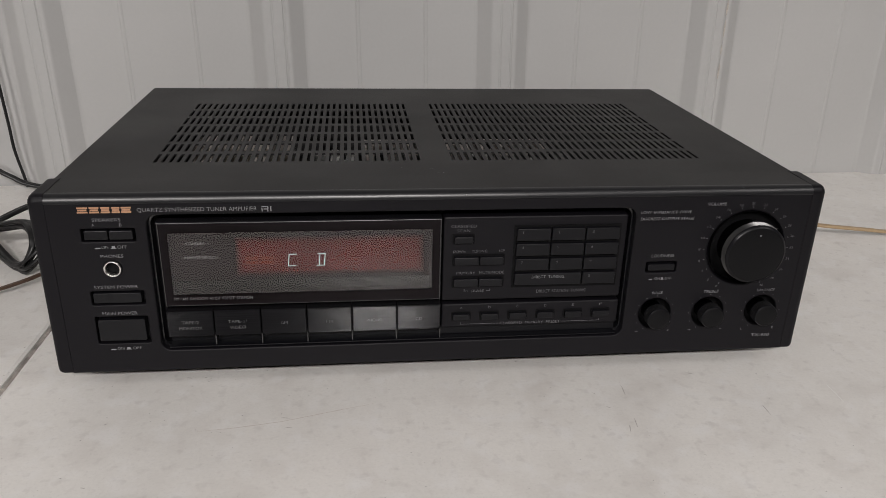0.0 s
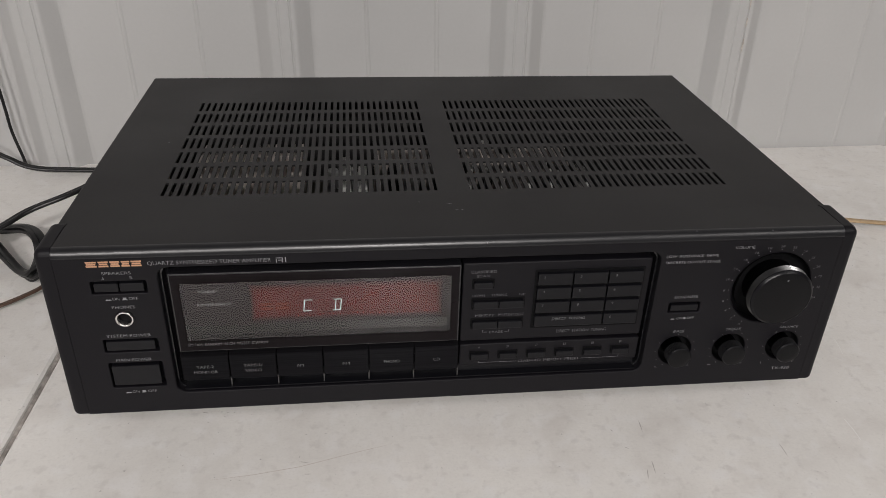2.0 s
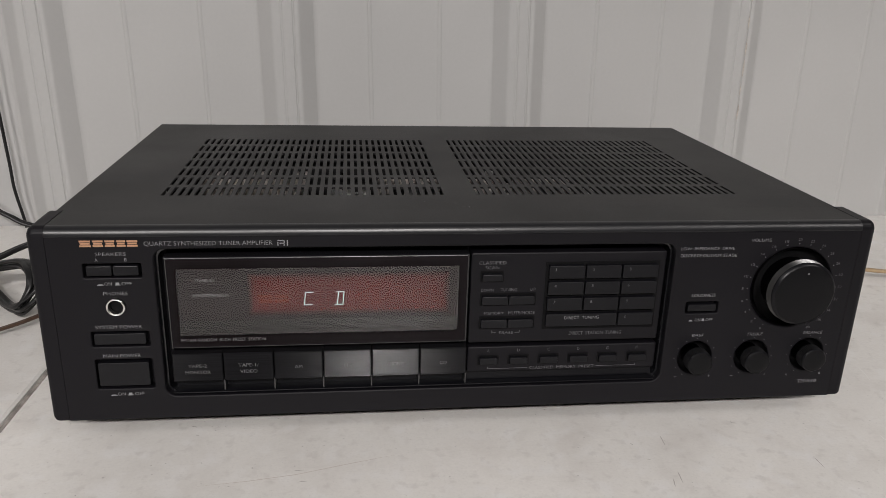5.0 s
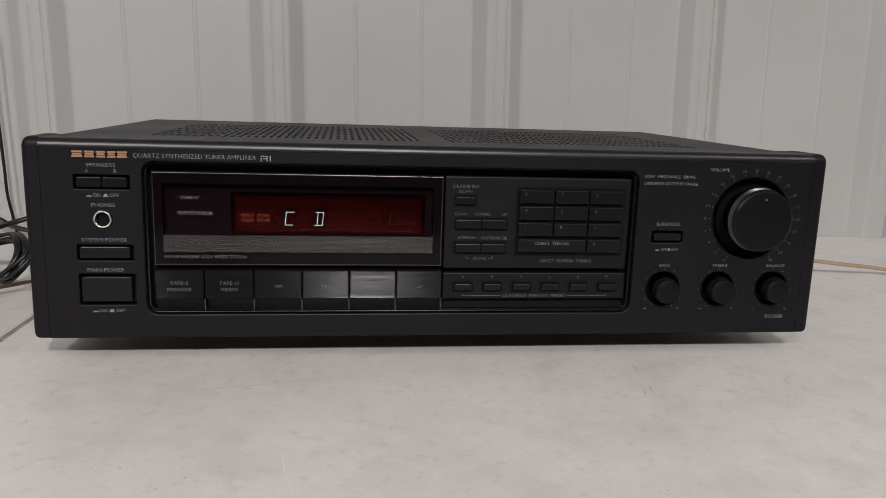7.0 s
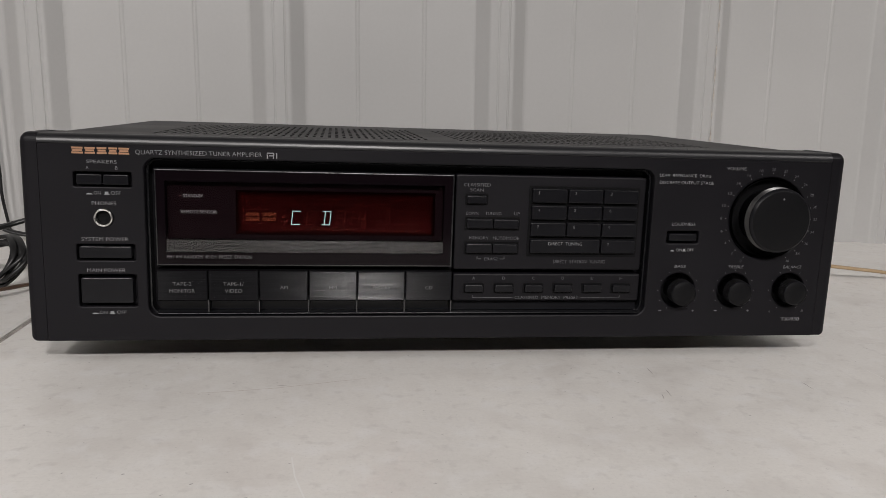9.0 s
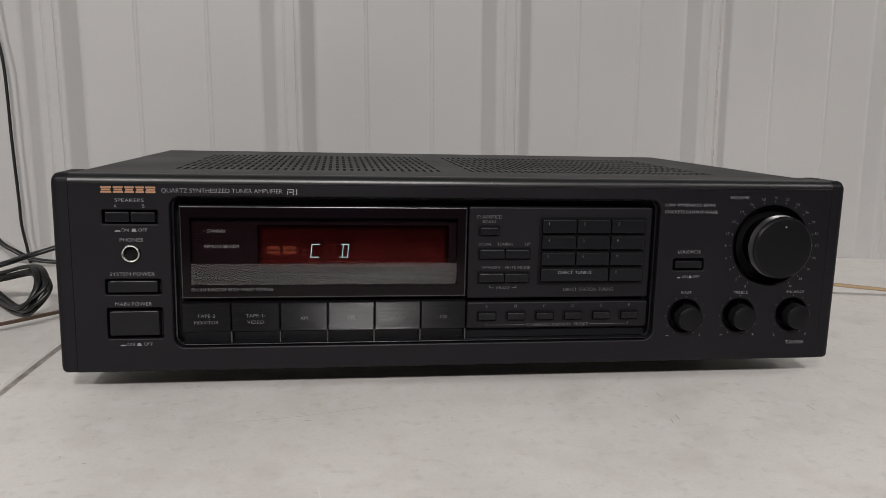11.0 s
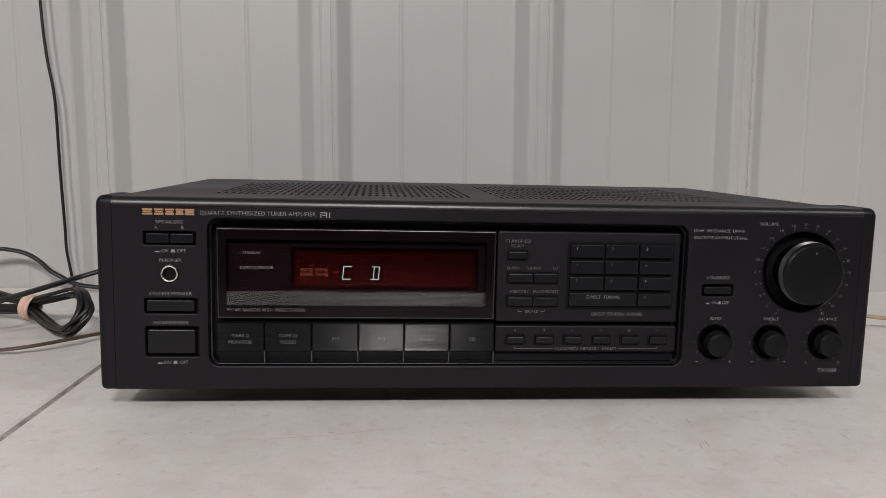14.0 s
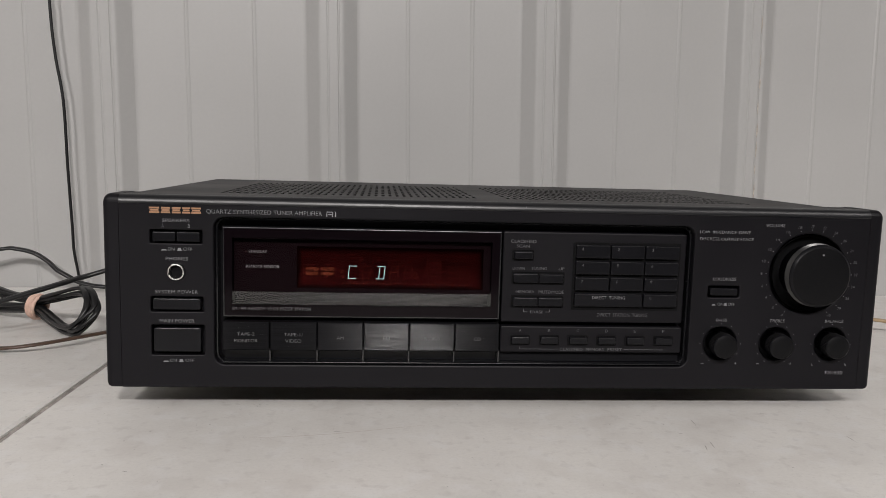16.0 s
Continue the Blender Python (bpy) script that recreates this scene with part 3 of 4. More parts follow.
def side_cap(s):
    """End cap, rounded in front and at its corners."""
    bm = bmesh.new()
    rows = []
    bulge = [(0.2206, 0.0)] + [(0.2255 + 0.0040 * math.sin(radians(a)), 0.0040 * (1 - math.cos(radians(a)))) for a in range(0, 91, 10)]
    for x, inset in bulge:
        y0, y1, z0, z1 = 0.0002 + inset * 0.8, 0.0335 - inset * 0.3, BOTTOM + inset, 0.1266 - inset
        pts = []
        for front, high, r, a in ((0, 1, 0.004, 0), (1, 1, 0.0046, 90), (1, 0, 0.0015, 180), (0, 0, 0.004, 270)):
            r = max(0.0008, r - inset * 0.6)
            cy, cz = (y0 + r if front else y1 - r), (z1 - r if high else z0 + r)
            for i in range(7):
                t = radians(a + 15 * i)
                pts.append((cy + r * math.cos(t), cz + r * math.sin(t)))
        rows.append([bm.verts.new((s * x, y, z)) for y, z in pts])
    for a, b in zip(rows, rows[1:]):
        bridge(bm, a, b)
    bm.faces.new(rows[0])
    bm.faces.new(rows[-1])
    return bm


for s in (-1, 1):
    part("side_cap", side_cap(s), M_FRONT, receiver, smooth=False)
for x in (-0.160, 0.160):
    for y in (0.085, 0.255):
        bm = lathe_z(x, y, 0.017, 0.0005, 0.0178, 32)
        part("foot", bm, M_BLACK, receiver)

# printed words on the panel
P = -0.0003


def words(*rows, y=P, parent=receiver, mat=None, slant=0.0):
    for body, x0, x1, z0, z1 in rows:
        lettering(body, x0, x1, z0, z1, y, parent, mat, slant=slant)


words(("QUARTZ SYNTHESIZED TUNER AMPLIFIER", -172.1, -107.7, 116.2, 118.9), ("SPEAKERS", -196.5, -181.5, 111.4, 113.2), ("A", -197.0, -195.6, 108.2, 110.0), ("B", -182.4, -181.2, 108.3, 110.1),
      ("ON", -193.6, -190.0, 95.1, 96.9), ("OFF", -185.1, -180.1, 95.1, 96.9), ("PHONES", -194.8, -182.7, 89.6, 91.5), ("SYSTEM POWER", -200.9, -177.2, 70.5, 72.4),
      ("MAIN POWER", -198.7, -179.4, 53.6, 55.6), ("ON", -193.4, -189.6, 30.6, 32.4), ("OFF", -184.6, -179.8, 30.6, 32.4),
      ("LOW  IMPEDANCE  DRIVE", 114.8, 145.8, 110.8, 112.5), ("DISCRETE OUTPUT STAGE", 115.0, 147.9, 106.7, 108.4), ("VOLUME", 155.1, 166.9, 115.4, 117.2),
      ("LOUDNESS", 124.8, 138.8, 82.5, 84.3), ("ON", 128.5, 131.9, 67.3, 69.0), ("OFF", 135.0, 139.2, 67.3, 69.0), ("TX-930", 198.9, 210.8, 25.0, 27.2))
words(("BASS", 128.3, 135.2, 57.5, 59.2), ("TREBLE", 161.8, 171.6, 57.4, 59.1), ("BALANCE", 196.8, 208.6, 57.5, 59.2), slant=0.15)
words(("-", 120.6, 122.4, 31.4, 31.7), ("+", 141.5, 142.9, 30.9, 32.3), ("-", 155.4, 157.2, 31.3, 31.6), ("+", 176.3, 177.7, 30.8, 32.2), ("L", 190.7, 191.6, 30.4, 31.9), ("R", 211.6, 212.8, 30.4, 31.9))
for x, z, k, gap in ((-197.3, 95.1, 1.0, 8.7), (-197.1, 30.6, 1.0, 8.7), (124.9, 67.3, 0.7, 10.7)):
    part("switch_symbol", flat_shape([bar(x, x + 3.2 * k, z, z + 0.35), bar(x + 0.5 * k, x + 2.7 * k, z + 0.35, z + 0.7)], P), M_INK, receiver)
    part("switch_symbol", flat_shape([bar(x + gap * k, x + (gap + 2.9) * k, z, z + 0.35), bar(x + (gap + 0.5) * k, x + (gap + 2.3) * k, z + 0.35, z + 1.6)], P), M_INK, receiver)
# gold maker's mark and a small mark beside the wording, both as plain shapes
gx = -203.6
for a, b in ((0.0, 5.6), (6.5, 11.6), (12.5, 17.3), (18.2, 22.6), (23.2, 28.5)):
    emblem = [bar(gx + a, gx + b, 116.25, 117.25), bar(gx + a + 0.4, gx + b - 0.4, 117.50, 118.50), bar(gx + a, gx + b, 118.75, 119.75)]
    part("emblem", flat_shape(emblem, P), M_GOLD, receiver, "gold printed emblem of plain bars")
part("emblem", flat_shape([bar(-105.1, -101.5, 118.5, 119.0), bar(-101.9, -101.3, 117.5, 118.7), bar(-104.0, -101.6, 117.1, 117.6), bar(-105.1, -104.6, 115.9, 118.0), bar(-102.0, -101.4, 115.9, 117.1), bar(-100.3, -99.7, 115.9, 119.0)], P), M_INK, receiver)

# volume scale, knobs
for k in range(21):
    a = radians(240 - 15 * k)
    dx, dz = math.cos(a), math.sin(a)
    x, z = 1000 * VOL[0] + 26.8 * dx, 1000 * VOL[1] + 26.8 * dz
    part("scale_dot", flat_shape([[(x + 0.28 * math.cos(q), z + 0.28 * math.sin(q)) for q in [i * math.pi / 4 for i in range(8)]]], P), M_INK, receiver)
    x, z = 1000 * VOL[0] + 29.6 * dx, 1000 * VOL[1] + 29.2 * dz
    w = 0.55 if k < 5 else 1.15
    lettering(str(2 * k), x - w, x + w, z - 0.75, z + 0.75, P, receiver, M_DIM_INK, slant=0.04)


def knurled(c, r, y0, y1, n, bands, cross):
    """The grip: teeth all round, cut across into points where cross is set."""
    bm = bmesh.new()
    rows = []
    for k in range(bands + 1):
        y = y0 + (y1 - y0) * k / bands
        row = []
        for i in range(n):
            rr = r * (1.02 - 0.02 * k / bands) - 0.0006 * ((i + (k if cross else 0)) % 2)
            t = 2 * math.pi * i / n
            row.append(bm.verts.new((c[0] + rr * math.cos(t), y, c[1] + rr * math.sin(t))))
        rows.append(row)
    for a, b in zip(rows, rows[1:]):
        bridge(bm, a, b)
    return bm


def turned(profile, c, n):
    """An open turned surface, with no end faces."""
    bm = bmesh.new()
    rows = [loop(bm, ring(c[0], c[1], r, n), y) for r, y in profile]
    for a, b in zip(rows, rows[1:]):
        bridge(bm, a, b)
    return bm


def knob(name, c, r, front, n, marker, label, bowl):
    y = front
    e = 0.0016 if marker else 0.0008
    # added black liner: the bowl's shade is put into its colour
    part("bowl_shade_liner", turned([(bowl - 0.0001, 0.0012), (bowl - 0.0002, 0.0030), (bowl * 0.93, 0.0058), (bowl * 0.80, 0.0066), (r * 0.5, 0.0067)], c, 64), M_BLACK, receiver, "", True)
    g = y + 0.0062 if marker else y + 0.0070
    prof = [(r * 0.86, 0.0064), (r * 0.86, g), (r * 0.94, g), (r * 0.94, y + e * 0.6), (r * 0.925, y), (r * 0.90, y - 0.0001), (r * 0.5, y - 0.0005), (r * 0.02, y - 0.0006)]
    k = part(name, lathe(prof, *c, n=96 if marker else 48), M_KNOB, receiver, label, True)
    part("grip", knurled(c, r, g, y + e, n, 14 if marker else 2, marker), M_GRIP, k, "knurled grip")
    part("rim", turned([(r * 0.965, y + e), (r * 1.0, y + e), (r * 0.99, y + e * 0.7), (r * 0.955, y + e * 0.25), (r * 0.925, y - 0.00005)], c, 96), M_BUTTON, k)
    if marker:
        part("marker", flat_shape([[(1000 * c[0] + 0.6 * math.cos(q), 1000 * (c[1] + r * 0.68) + 0.6 * math.sin(q)) for q in [i * math.pi / 6 for i in range(12)]]], y - 0.0007), M_DIM_INK, k)
    return k


knob("volume_knob", (VOL[0] + 0.0010, VOL[1] + 0.0004), 0.0188, -0.0120, 176, True, "large black volume knob with a knurled rim", 0.0232)
for c in SMALL:
    knob("tone_knob", c, 0.0074, -0.0085, 96, False, "small black tone knob with a ridged rim", 0.0103)
    for k in range(11):
        a = radians(240 - 30 * k)
        x, z = 1000 * c[0] + 12.6 * math.cos(a), 1000 * c[1] + 12.3 * math.sin(a)
        part("scale_dot", flat_shape([[(x + 0.24 * math.cos(q), z + 0.24 * math.sin(q)) for q in [i * math.pi / 4 for i in range(8)]]], P), M_INK, receiver)

# left-hand buttons and headphone socket
part("speaker_button", cap(-0.2021, -0.1895, 0.1003, 0.1056, 0.0000, 0.006), M_BUTTON, receiver)
part("speaker_button", cap(-0.1888, -0.1761, 0.1003, 0.1056, 0.0000, 0.006), M_BUTTON, receiver)
part("system_power_button", cap(-0.2024, -0.1760, 0.0611, 0.0674, 0.0000, 0.006, 0.0008), M_BUTTON, receiver)
part("main_power_button", cap(-0.2022, -0.1758, 0.0366, 0.0504, -0.0004, 0.006, 0.0008), M_BUTTON, receiver)
part("loudness_button", cap(0.1235, 0.1404, 0.0734, 0.0777, -0.0002, 0.006, 0.0008), M_BUTTON, receiver)
sock = part("headphone_socket", lathe([(0.0049, 0.004), (0.0049, -0.0010), (0.0046, -0.0016), (0.0041, -0.0016), (0.0037, -0.0010), (0.0035, 0.0020), (0.0034, 0.011)], -0.1893, 0.0830, 40), M_CHROME, receiver, "chrome ringed headphone socket", True)
part("socket_bore", lathe([(0.00335, 0.0018), (0.0033, 0.0105)], -0.1893, 0.0830, 24), M_BLACK, sock)

# display window
WX0, WX1, WZ0, WZ1 = -0.1640, -0.0032, 0.0566, 0.1094


def window_ring(steps):
    """One ring of the window's outline: rows of inset and depth; the deep inset is wider below and above."""
    bm = bmesh.new()
    rows = [loop(bm, bar(WX0 + g, WX1 - g, WZ0 + (g if g < 0.005 else 0.0078), WZ1 - (g if g < 0.005 else 0.0066)), y) for g, y in steps]
    for a, b in zip(rows, rows[1:]):
        bridge(bm, a, b)
    return bm


window = part("display_window", window_ring([(0.0011, 0.0016), (0.0055, 0.0016), (0.0055, 0.0070)]), M_GLOSS, receiver, "gloss black window frame")
part("window_edge", window_ring([(0.0, 0.013)] + [(0.0011 - 0.0011 * math.cos(radians(a)), 0.0027 - 0.0011 * math.sin(radians(a))) for a in range(0, 91, 15)]), M_EDGE, window)
IX0, IX1, IZ0, IZ1 = WX0 + 0.0056, WX1 - 0.0056, WZ0 + 0.0079, WZ1 - 0.0067
pane = part("pane", flat_shape([bar(1000 * IX0, 1000 * IX1, 1000 * IZ0, 1000 * IZ1)], 0.0018), M_SMOKE, window, "smoked acrylic pane")
pane.visible_shadow = False
part("backing", box(IX0 + 0.0002, IX1 - 0.0002, 0.0062, 0.0072, 0.0712, IZ1 - 0.0005), M_INNER, window, "dark inner panel")
part("backing", box(IX0, IX1, 0.0088, 0.0098, IZ0 - 0.001, IZ1), M_BLACK, window)
for i in range(9):
    z = 0.0646 + i * 0.00073
    bm = bmesh.new()
    ends = [[bm.verts.new((x, y, z + dz)) for y, dz in ((0.0085, 0.0), (0.0072, 0.00012), (0.0070, 0.00033), (0.0072, 0.00054), (0.0085, 0.00066))] for x in (IX0 + 0.001, IX1 - 0.001)]
    for k in range(4):
        bm.faces.new((ends[0][k], ends[0][k + 1], ends[1][k + 1], ends[1][k]))
    part("ridge", bm, M_RIDGE, window, smooth=True)
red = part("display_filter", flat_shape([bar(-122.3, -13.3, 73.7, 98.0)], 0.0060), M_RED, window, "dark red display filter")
words(("STAND-BY", -149.7, -139.5, 93.7, 95.4), ("REMOTE SENSOR", -151.2, -132.4, 85.0, 86.7), y=0.0060, parent=window, mat=M_WINDOW_INK)
words(("FM / AM  RANDOM  40 CH  PRESET  STATION", -158.1, -113.9, 61.0, 62.8), y=0.0014, parent=window, mat=M_DIM_INK)
part("standby_lamp", flat_shape([[(-151.4 + 0.5 * math.cos(i * math.pi / 4), 94.5 + 0.5 * math.sin(i * math.pi / 4)) for i in range(8)]], 0.0060), M_LAMP, window)

def seven(x0, z0, w, h, on, lean=0.10, s=0.62):
    """Segments of a digit as bars; on: the letters a to g (l, r: inner uprights) to draw."""
    def p(x, z):
        return (x0 + x + lean * z, z0 + z)
    m = h / 2
    s *= 0.7
    segs = {"a": ((s, h - s), (w - s, h - s), (w, h), (0, h)), "d": ((0, 0), (w, 0), (w - s, s), (s, s)), "g": ((s, m - s / 2), (w - s, m - s / 2), (w - s, m + s / 2), (s, m + s / 2)),
            "f": ((0, m), (s, m), (s, h - s), (0, h)), "e": ((0, 0), (s, s), (s, m), (0, m)), "b": ((w - s, m), (w, m), (w, h), (w - s, h - s)), "c": ((w - s, s), (w, 0), (w, m), (w - s, m)),
            "l": ((w * 0.30, s), (w * 0.30 + s, s), (w * 0.30 + s, h - s), (w * 0.30, h - s)), "r": ((w * 0.55, s), (w * 0.55 + s, s), (w * 0.55 + s, h - s), (w * 0.55, h - s))}
    return [[p(x, z) for x, z in segs[k]] for k in on]


DY = 0.0056
part("lit_digit", flat_shape(seven(-92.9, 79.4, 4.9, 7.8, "adef"), DY), M_DIGIT, red, "lit pale cyan letter C")
part("lit_digit", flat_shape(seven(-76.6, 79.4, 4.9, 7.8, "adbcl"), DY), M_DIGIT, red, "lit pale cyan letter D")
for x, z, w, h in ((-84.7, 79.5, 4.9, 7.8), (-68.5, 79.5, 4.7, 7.8), (-60.3, 79.6, 4.6, 7.6), (-45.0, 81.4, 4.6, 8.4), (-33.9, 80.2, 4.9, 7.4), (-27.6, 80.3, 4.9, 7.4)):
    part("unlit_digit", flat_shape(seven(x, z, w, h, "abcdefg", s=0.45), DY), M_GHOST, red)
for x in (-123.0 + 6.0, -108.2):
    for z in (81.3, 84.0):
        part("indicator", flat_shape([bar(x, x + 7.2, z, z + 2.0)], DY), M_AMBER, red)
part("indicator_frame", flat_shape([bar(-46.5, -38.6, 80.0, 80.25), bar(-46.5, -38.6, 91.4, 91.65), bar(-46.5, -46.25, 80.0, 91.6), bar(-38.8, -38.55, 80.0, 91.6)], DY), M_GHOST, red)


def outline(x0, x1, z0, z1, w=0.22):
    return [bar(x0, x1, z0, z0 + w), bar(x0, x1, z1 - w, z1), bar(x0, x0 + w, z0 + w, z1 - w), bar(x1 - w, x1, z0 + w, z1 - w)]


part("indicator_frame", flat_shape(outline(-118.4, -99.8, 79.6, 87.6), DY), M_GHOST, red)
for x0, x1 in ((-116.5, -108.0), (-106.5, -99.0), (-95.5, -87.5), (-85.0, -74.5), (-72.5, -62.0), (-58.0, -48.5), (-36.5, -28.5), (-26.5, -18.5)):
    part("indicator_frame", flat_shape(outline(x0, x1, 90.6, 93.8, 0.10), DY), M_GHOST, red)
for x, z in ((-97.6, 80.2), (-97.6, 83.0), (-54.6, 79.8), (-54.6, 82.4), (-21.8, 80.6)):
    part("indicator", flat_shape([bar(x, x + 2.6, z, z + 0.5), bar(x, x + 2.6, z + 0.9, z + 1.4)], DY), M_GHOST, red)
part("scratch", flat_shape([[(-65.6, 87.4), (-53.0, 93.0), (-53.0, 93.16), (-65.6, 87.52)]], DY), M_GHOST, red, "fine scratch on the film")
part("tuning_scale", flat_shape([bar(-118.0, -18.0, 77.9, 78.05)], DY), M_GHOST, red)
random.seed(9)
part("tuning_ticks", flat_shape([bar(x, x + 0.35, z, z + 0.35) for x, z in [(-96 + 74.5 * (i / 26) + random.uniform(-1, 1), 76.4 + random.choice((0, 0, 0.5))) for i in range(27)]], DY), M_TICK, red)

# source buttons
def brushed_cap(x0, x1, z0, z1, seed):
    """A button whose face is scored all over with fine horizontal grooves."""
    rng = random.Random(seed)
    bm = bmesh.new()
    c, n = 0.0005, 220
    step = (z1 - z0 - 2 * c) / n
    line = []
    for i in range(n):
        z, slope = z0 + c + step * i, 0.33 + 0.30 * ((i * 0.618034 + 0.1 * rng.random()) % 1.0)
        line += [(-0.0002, z), (-0.0002 + 0.86 * step * slope, z + 0.86 * step)]
    line.append((-0.0002, z1 - c))
    rows = [[bm.verts.new((x, y, z)) for x in (x0 + c, x1 - c)] for y, z in line]
    for a, b in zip(rows, rows[1:]):
        bm.faces.new((a[0], a[1], b[1], b[0]))
    rim = rows[0] + [r[1] for r in rows[1:-1]] + rows[-1][::-1] + [r[0] for r in rows[-2:0:-1]]
    mid = [((x0 if v.co.x < x0 + 2 * c else x1), (z0 if v.co.z <= z0 + c * 1.01 else z1 if v.co.z >= z1 - c * 1.01 else v.co.z)) for v in rim]
    out, far = [bm.verts.new((x, 0.0004, z)) for x, z in mid], [bm.verts.new((x, 0.012, z)) for x, z in mid]
    bridge(bm, rim, out)
    bridge(bm, out, far)
    return bm


bx = [-0.1640, -0.1370, -0.1099, -0.0831, -0.0564, -0.0296, -0.0030]
for k, text in enumerate((("TAPE-2", "MONITOR"), ("TAPE-1/", "VIDEO"), ("AM",), ("FM",), ("PHONO",), ("CD",))):
    b = part("source_button", brushed_cap(bx[k] + 0.00025, bx[k + 1] - 0.00025, 0.0376, 0.0544, k), M_BRUSH, receiver, "brushed black source button")
    mid = 500 * (bx[k] + bx[k + 1])
    for i, w in enumerate(text):
        half = {6: 4.9, 7: 6.6, 5: 4.6, 2: 2.0}[len(w)] if w != "TAPE-1/" else 5.4
        z = 45.4 if len(text) == 1 else (47.2, 43.4)[i]
        lettering(w, mid - half, mid + half, z - 0.95, z + 0.95, -0.0005, b, M_DIM_INK)
for k in range(1, 7):
    part("divider", box(bx[k] - 0.0005, bx[k] + 0.0003, 0.0020, 0.0125, 0.0305, 0.0374, 0.0002), M_GRIP, receiver)
part("kick_panel", box(-0.1640, -0.0035, 0.0085, 0.0126, 0.0306, 0.0375), M_BUTTON, receiver)
# sloping shelf under the preset keys
shelf = bmesh.new()
ends = [[shelf.verts.new((x, y, z)) for y, z in ((0.0062, 0.0308), (0.0072, 0.0364), (0.0125, 0.0364), (0.0125, 0.0308))] for x in (-0.0022, 0.1086)]
for k in range(4):
    shelf.faces.new((ends[0][k], ends[0][(k + 1) % 4], ends[1][(k + 1) % 4], ends[1][k]))
shelf.faces.new(ends[0])
shelf.faces.new(ends[1])
part("shelf", shelf, M_BUTTON, receiver)
# lip just inside the recess
liner = bmesh.new()
rows = [loop(liner, rrect(RECESS[0] + g, RECESS[1] - g, RECESS[2] + g * 0.6, RECESS[3] - g, 0.0055, 6), y) for g, y in ((0.0002, 0.0120), (0.0002, 0.0046), (0.0004, 0.0042), (0.0012, 0.0042), (0.0014, 0.0046), (0.0014, 0.0120))]
for a, b in zip(rows, rows[1:]):
    bridge(liner, a, b)
part("recess_lip", liner, M_EDGE, receiver)

# right-hand key panel inside the recess
keypanel = part("key_panel", cap(-0.0022, 0.1085, 0.0553, 0.1094, 0.0030, 0.0130, 0.001, 0.0008), M_FRONT, receiver)
preset_panel = part("preset_panel", cap(-0.0022, 0.1088, 0.0368, 0.0528, 0.0030, 0.0130, 0.001, 0.0008), M_FRONT, receiver)
K = 0.0027
words(("CLASSIFIED", 2.2, 17.2, 102.8, 104.6), ("SCAN", 5.8, 13.3, 100.0, 101.7), ("DOWN", 3.9, 10.9, 86.8, 88.4), ("TUNING", 14.9, 24.1, 86.8, 88.5), ("UP", 31.4, 34.7, 86.9, 88.5),
      ("MEMORY", 6.2, 17.3, 72.8, 74.4), ("MUTE/MODE", 19.9, 35.0, 72.7, 74.5), ("ERASE", 15.3, 23.2, 60.7, 62.3), ("DIRECT  STATION  TUNING", 55.8, 86.6, 59.2, 61.2), y=K, parent=keypanel, mat=M_DIM_INK)
part("bracket_line", flat_shape([[(11.0, 61.4), (13.6, 61.4), (13.6, 61.65), (11.3, 61.65), (11.3, 63.0), (11.0, 63.0)]], K), M_DIM_INK, keypanel)
part("bracket_line", flat_shape([[(24.4, 61.4), (27.0, 61.4), (27.0, 63.0), (26.7, 63.0), (26.7, 61.65), (24.4, 61.65)]], K), M_DIM_INK, keypanel)


def well(x0, x1, z0, z1, parent):
    """Black plate round a key, its colour standing in for the gap's shade."""
    part("key_gap_shade", cap(x0, x1, z0, z1, 0.0027, 0.006, 0.0006, 0.0001), M_BLACK, parent)


def key(x0, x1, z0, z1, y, parent, name="key"):
    return part(name, cap(x0 / 1000, x1 / 1000, z0 / 1000, z1 / 1000, y, 0.0045, 0.0005, 0.00045), M_BUTTON, parent)


well(0.0031, 0.0162, 0.0923, 0.0988, keypanel)
key(4.1, 15.2, 93.5, 97.6, 0.0004, keypanel)
for z in (79.4, 65.3):
    well(0.0033, 0.0350, z / 1000 - 0.0012, z / 1000 + 0.0063, keypanel)
    key(4.3, 19.1, z, z + 5.1, 0.0004, keypanel)
    key(19.5, 33.9, z, z + 5.1, 0.0004, keypanel)
well(0.0397, 0.1050, 0.0631, 0.1037, keypanel)
for r in range(4):
    z1 = 102.3 - 9.66 * r
    cols = ((41.1, 61.3), (62.2, 82.1), (83.0, 103.3)) if r < 3 else ((41.1, 82.1), (83.0, 103.3))
    for c, (x0, x1) in enumerate(cols):
        kk = key(x0, x1, z1 - 7.7, z1, 0.0002, keypanel)
        if r == 3 and c == 0:
            lettering("DIRECT  TUNING", 51.6, 71.5, 70.2, 72.0, 0.0000, kk)
        else:
            d = str(3 * r + c + 1) if r < 3 else "0"
            lettering(d, x0 + 3.4, x0 + (3.8 if d == "1" else 4.5), z1 - 3.0, z1 - 1.4, 0.0000, kk, M_DIM_INK)
for k, ch in enumerate("ABCDEF"):
    x = 9.7 + 17.5 * k
    lettering(ch, x - 0.7, x + 0.7, 49.5, 51.1, K, preset_panel, M_DIM_INK)
    well((x - 6.0) / 1000, (x + 6.2) / 1000, 0.0414, 0.0474, preset_panel)
    key(x - 5.2, x + 5.3, 42.5, 46.6, 0.0004, preset_panel)
words(("CLASSIFIED  MEMORY  PRESET", 34.2, 72.2, 37.95, 39.75), y=K, parent=preset_panel, mat=M_DIM_INK)
